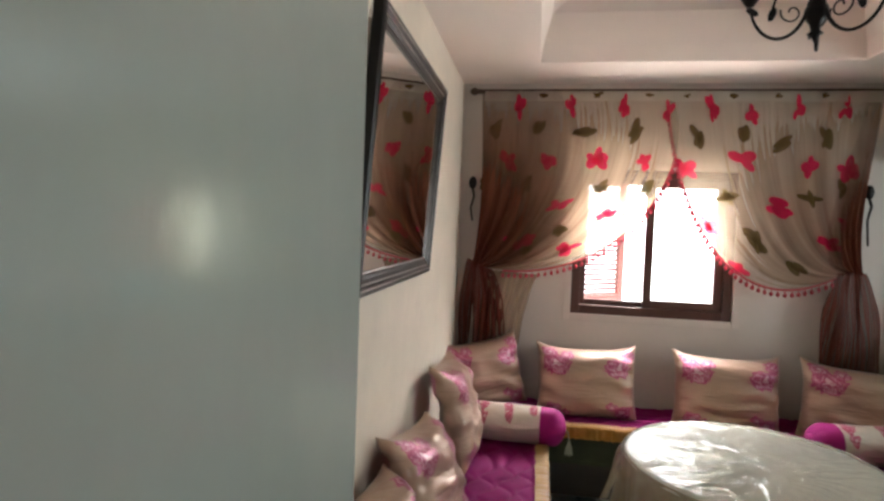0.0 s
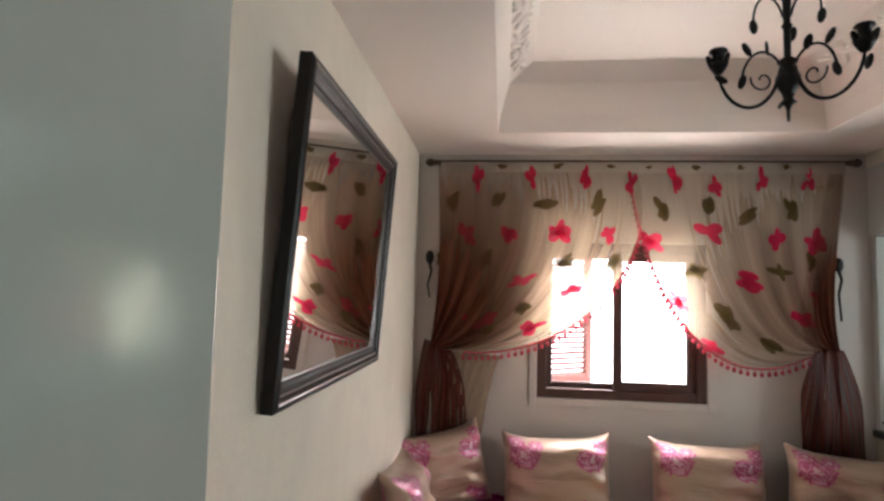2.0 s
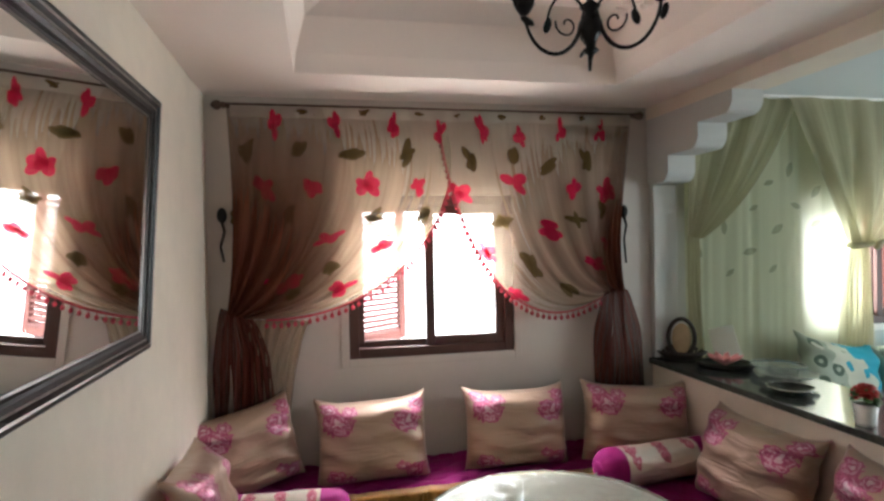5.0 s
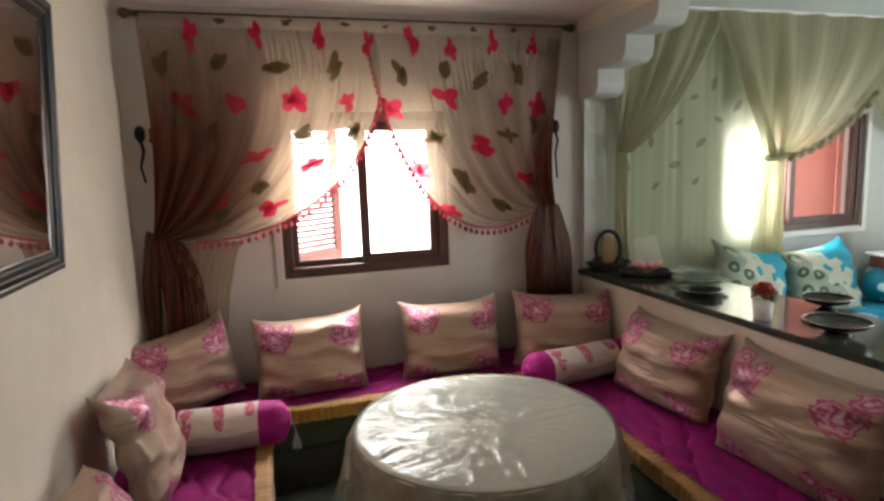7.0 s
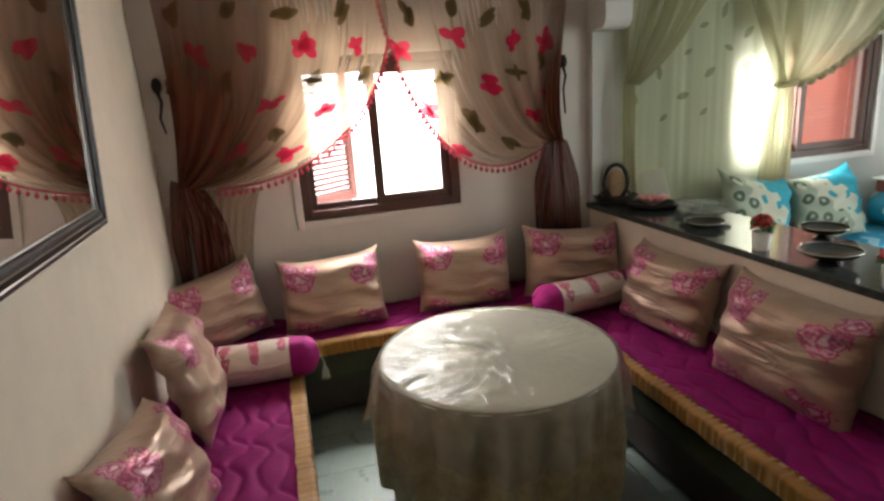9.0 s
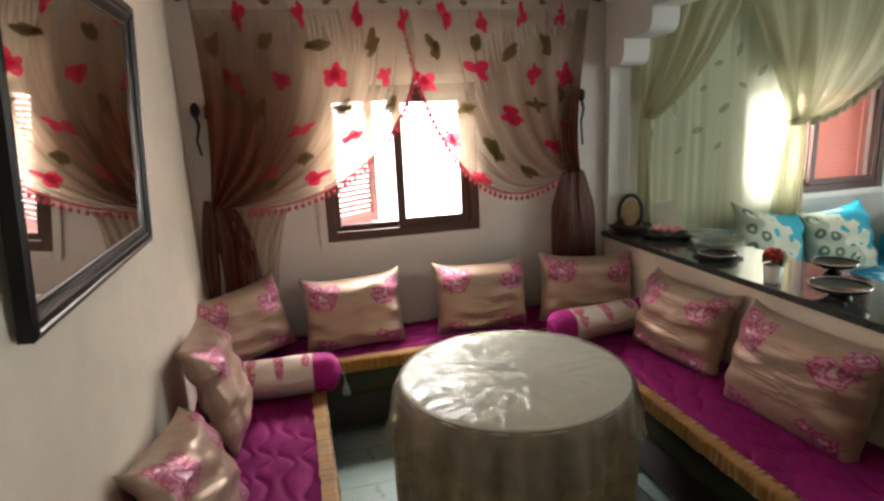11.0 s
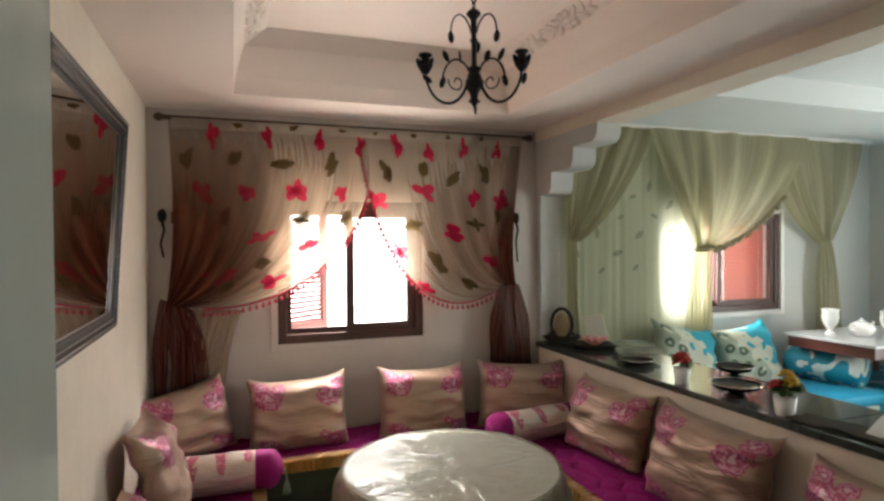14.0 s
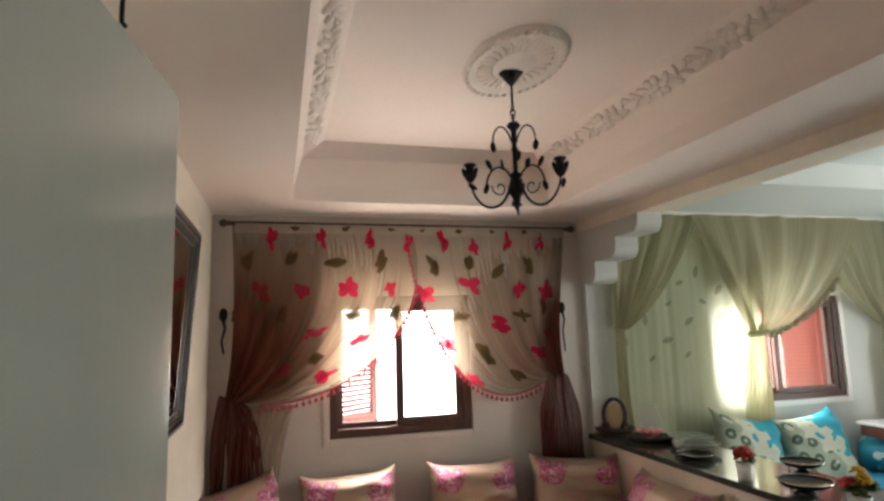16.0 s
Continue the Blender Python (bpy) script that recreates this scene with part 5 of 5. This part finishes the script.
# ---- lounge: sofa, printed cushions, corner table with its porcelain ----
def leaf_print(name, ground, leafs, scale, low):
    m = material(name, ground, 0.6, vary=0.12, big=5, grain=120)
    nt = m.node_tree
    b = nt.nodes["Principled BSDF"]
    base = b.inputs["Base Color"].links[0].from_socket
    co = nt.nodes.new("ShaderNodeTexCoord")
    nz = node(nt, "ShaderNodeTexNoise", Scale=scale, Detail=1.0, Distortion=1.2)
    nt.links.new(co.outputs["Object"], nz.inputs["Vector"])
    gt = nt.nodes.new("ShaderNodeMath")
    gt.operation = "GREATER_THAN"
    gt.inputs[1].default_value = low
    nt.links.new(nz.outputs["Fac"], gt.inputs[0])
    mx = nt.nodes.new("ShaderNodeMix")
    mx.data_type = "RGBA"
    mx.inputs["B"].default_value = (*leafs, 1)
    nt.links.new(gt.outputs[0], mx.inputs["Factor"])
    nt.links.new(base, mx.inputs["A"])
    nt.links.new(mx.outputs["Result"], b.inputs["Base Color"])
    return m


def ring_print():
    """Grey-green cotton with dark rings, a cream leaf edge and a jagged turquoise corner, in the cover's UV square."""
    m = material("ring_printed_cotton", (0.29, 0.33, 0.25), 0.7, vary=0.06, big=6, grain=120)
    nt = m.node_tree
    b = nt.nodes["Principled BSDF"]
    last = b.inputs["Base Color"].links[0].from_socket
    co = nt.nodes.new("ShaderNodeTexCoord")

    def layer(fac, colour):
        mx = nt.nodes.new("ShaderNodeMix")
        mx.data_type = "RGBA"
        mx.inputs["B"].default_value = (*colour, 1)
        nt.links.new(fac, mx.inputs["Factor"])
        nt.links.new(last, mx.inputs["A"])
        return mx.outputs["Result"]

    for u, v, r in ((q[0], q[1], 1.18 * q[2]) for q in ((0.13, 0.84, 0.085), (0.33, 0.80, 0.085), (0.15, 0.63, 0.08), (0.34, 0.57, 0.085), (0.53, 0.66, 0.08), (0.56, 0.45, 0.085), (0.75, 0.55, 0.08), (0.15, 0.40, 0.085), (0.35, 0.34, 0.08), (0.77, 0.32, 0.08), (0.55, 0.22, 0.085), (0.2, 0.17, 0.08))):
        d = nt.nodes.new("ShaderNodeVectorMath")
        d.operation = "DISTANCE"
        d.inputs[1].default_value = (u, v, 0)
        nt.links.new(co.outputs["UV"], d.inputs[0])
        cmp_ = nt.nodes.new("ShaderNodeMath")
        cmp_.operation = "PINGPONG"
        cmp_.inputs[1].default_value = r * 0.5
        nt.links.new(d.outputs["Value"], cmp_.inputs[0])
        th = nt.nodes.new("ShaderNodeMath")
        th.operation = "GREATER_THAN"
        th.inputs[1].default_value = r * 0.26
        nt.links.new(cmp_.outputs[0], th.inputs[0])
        lt = nt.nodes.new("ShaderNodeMath")
        lt.operation = "LESS_THAN"
        lt.inputs[1].default_value = r
        nt.links.new(d.outputs["Value"], lt.inputs[0])
        ml = nt.nodes.new("ShaderNodeMath")
        ml.operation = "MULTIPLY"
        nt.links.new(th.outputs[0], ml.inputs[0])
        nt.links.new(lt.outputs[0], ml.inputs[1])
        last = layer(ml.outputs[0], (0.05, 0.08, 0.05))
    sep = nt.nodes.new("ShaderNodeSeparateXYZ")
    nt.links.new(co.outputs["UV"], sep.inputs[0])
    nz = node(nt, "ShaderNodeTexNoise", Scale=7.0, Detail=0.5)
    nt.links.new(co.outputs["UV"], nz.inputs["Vector"])
    a1 = nt.nodes.new("ShaderNodeMath")
    a1.operation = "MULTIPLY_ADD"
    a1.inputs[1].default_value = 0.7
    nt.links.new(sep.outputs["Y"], a1.inputs[0])
    nt.links.new(sep.outputs["X"], a1.inputs[2])
    a2 = nt.nodes.new("ShaderNodeMath")
    a2.operation = "MULTIPLY_ADD"
    a2.inputs[1].default_value = 0.9
    nt.links.new(nz.outputs["Fac"], a2.inputs[0])
    nt.links.new(a1.outputs[0], a2.inputs[2])
    for edge, colour in ((1.26, (0.46, 0.46, 0.36)), (1.54, (0.01, 0.27, 0.36))):
        gt = nt.nodes.new("ShaderNodeMath")
        gt.operation = "GREATER_THAN"
        gt.inputs[1].default_value = edge
        nt.links.new(a2.outputs[0], gt.inputs[0])
        last = layer(gt.outputs[0], colour)
    nt.links.new(last, b.inputs["Base Color"])
    return m


RINGS = ring_print()
LEAFY = leaf_print("turquoise_leaf_print", (0.01, 0.30, 0.42), (0.72, 0.74, 0.66), 6.5, 0.53)
SEAT_BLUE = leaf_print("blue_seat_print", (0.02, 0.34, 0.54), (0.42, 0.66, 0.76), 3.0, 0.60)


def lounge_sofa(label, x0, y0, x1, y1):
    th = thing("lounge_banquette", label, "banquette", group="lounge banquettes")
    part("base", box(x0 + 0.02, y0 + 0.02, 0.0, x1 - 0.02, y1 - 0.02, 0.40, 0.01), LEAFY, th, "leaf-printed base cover")
    part("mattress", box(x0, y0, 0.401, x1, y1, 0.49, 0.03), SEAT_BLUE, th, "bright blue printed mattress", True)
    return th


lounge_sofa("turquoise printed banquette under the lounge window", 3.15, -0.82, 5.3, -0.05)
lounge_sofa("turquoise printed banquette along the far wall", 5.32, -3.0, 6.18, -0.05)
GL = "printed cushions in the lounge"
cushion("printed_cushion", "cream cushion with dark rings and turquoise corner", RINGS, 0.60, 0.56, 0.17, 21, lean(3.74, -0.36, 0.51, 4, 16, 13, 0.56), GL)
cushion("printed_cushion", "cream cushion with dark rings and turquoise corner", RINGS, 0.60, 0.54, 0.17, 22, lean(4.36, -0.34, 0.49, -2, 16, -5, 0.54), GL)
roll = thing("lounge_bolster", "turquoise roll cushion with cream leaves", "bolster", (5.12, -0.37, 0.628), -78, "lounge bolsters")
part("roll", lathe([(0, -0.30), (0.08, -0.30), (0.125, -0.28), (0.14, -0.24), (0.137, 0), (0.14, 0.24), (0.125, 0.28), (0.08, 0.30), (0, 0.30)], 28, (0, 0, 0), None, Matrix.Rotation(math.pi / 2, 4, "Y")), LEAFY, roll, smooth=True)
copy_thing(roll, pose(5.52, -0.98, 0.628, 70, 0, -84))

ct = thing("corner_table", "red-brown wooden corner table with a pale stone top", "table")
part("top", box(4.88, -0.93, 0.865, 5.98, -0.18, 0.885, 0.004), TABLE_STONE, ct, "pale polished top")
part("apron", box(4.90, -0.91, 0.775, 5.96, -0.20, 0.864, 0.006), REDWOOD, ct)
for x in (5.36, 5.90):
    for y in (-0.86, -0.26):
        part("leg", lathe([(0, 0), (0.022, 0), (0.03, 0.1), (0.02, 0.4), (0.032, 0.70), (0.03, 0.776), (0, 0.776)], 12, (x, y, 0)), REDWOOD, ct)


def goblet(x, y):
    th = thing("porcelain_goblet", "white porcelain footed jar on the corner table", "jar", (x, y, 0.885), group="porcelain set")
    part("body", lathe([(0, 0), (0.042, 0), (0.038, 0.012), (0.016, 0.03), (0.018, 0.05), (0.052, 0.09), (0.066, 0.14), (0.060, 0.19), (0.068, 0.21), (0.060, 0.21), (0.052, 0.19), (0.055, 0.14), (0, 0.07)], 24), PORCELAIN, th, smooth=True)
    return th


goblet(5.12, -0.41)
goblet(5.39, -0.70)
tp = thing("porcelain_teapot", "white porcelain teapot on the corner table", "teapot", (5.26, -0.57, 0.885))
part("body", lathe([(0, 0), (0.05, 0), (0.08, 0.03), (0.095, 0.065), (0.075, 0.10), (0.04, 0.115), (0, 0.118)], 24), PORCELAIN, tp, smooth=True)
part("lid", lathe([(0, 0.112), (0.042, 0.114), (0.03, 0.128), (0.01, 0.132), (0.014, 0.145), (0, 0.152)], 16), PORCELAIN, tp, smooth=True)
part("spout", tube([(0.08, 0, 0.05), (0.12, 0, 0.07), (0.14, 0, 0.115)], lambda s: 0.018 - 0.008 * s, 8), PORCELAIN, tp, smooth=True)
part("handle", tube([(-0.08, 0, 0.09), (-0.125, 0, 0.10), (-0.13, 0, 0.06), (-0.085, 0, 0.04)], 0.008, 8), PORCELAIN, tp, smooth=True)

lt = thing("low_table", "low dark table in the lounge", "table")
part("top", box(3.75, -2.2, 0.46, 4.95, -1.35, 0.50, 0.008), REDWOOD, lt)
for x in (3.82, 4.88):
    for y in (-2.12, -1.43):
        part("leg", box(x - 0.03, y - 0.03, 0, x + 0.03, y + 0.03, 0.46, 0.004), REDWOOD, lt)

# ---- floor tiles of the two rooms ----
TS = 0.33
tile_data = None
for i in range(-1, 19):
    for j in range(16):
        x, y = 0.02 + TS * (i + 0.5), -TS * (j + 0.5)
        if x > 6.1 or (x < 0.2) or (2.5 < x < 2.9) or y < -5.2:
            continue
        if tile_data is None:
            o = part("tile", box(-TS / 2 + 0.002, -TS / 2 + 0.002, -0.006, TS / 2 - 0.002, TS / 2 - 0.002, 0.0, 0.0015), TILE, floor)
            tile_data = o.data
        else:
            o = new("tile", tile_data)
            o.parent = floor
        o.matrix_basis = pose(x, y, 0)
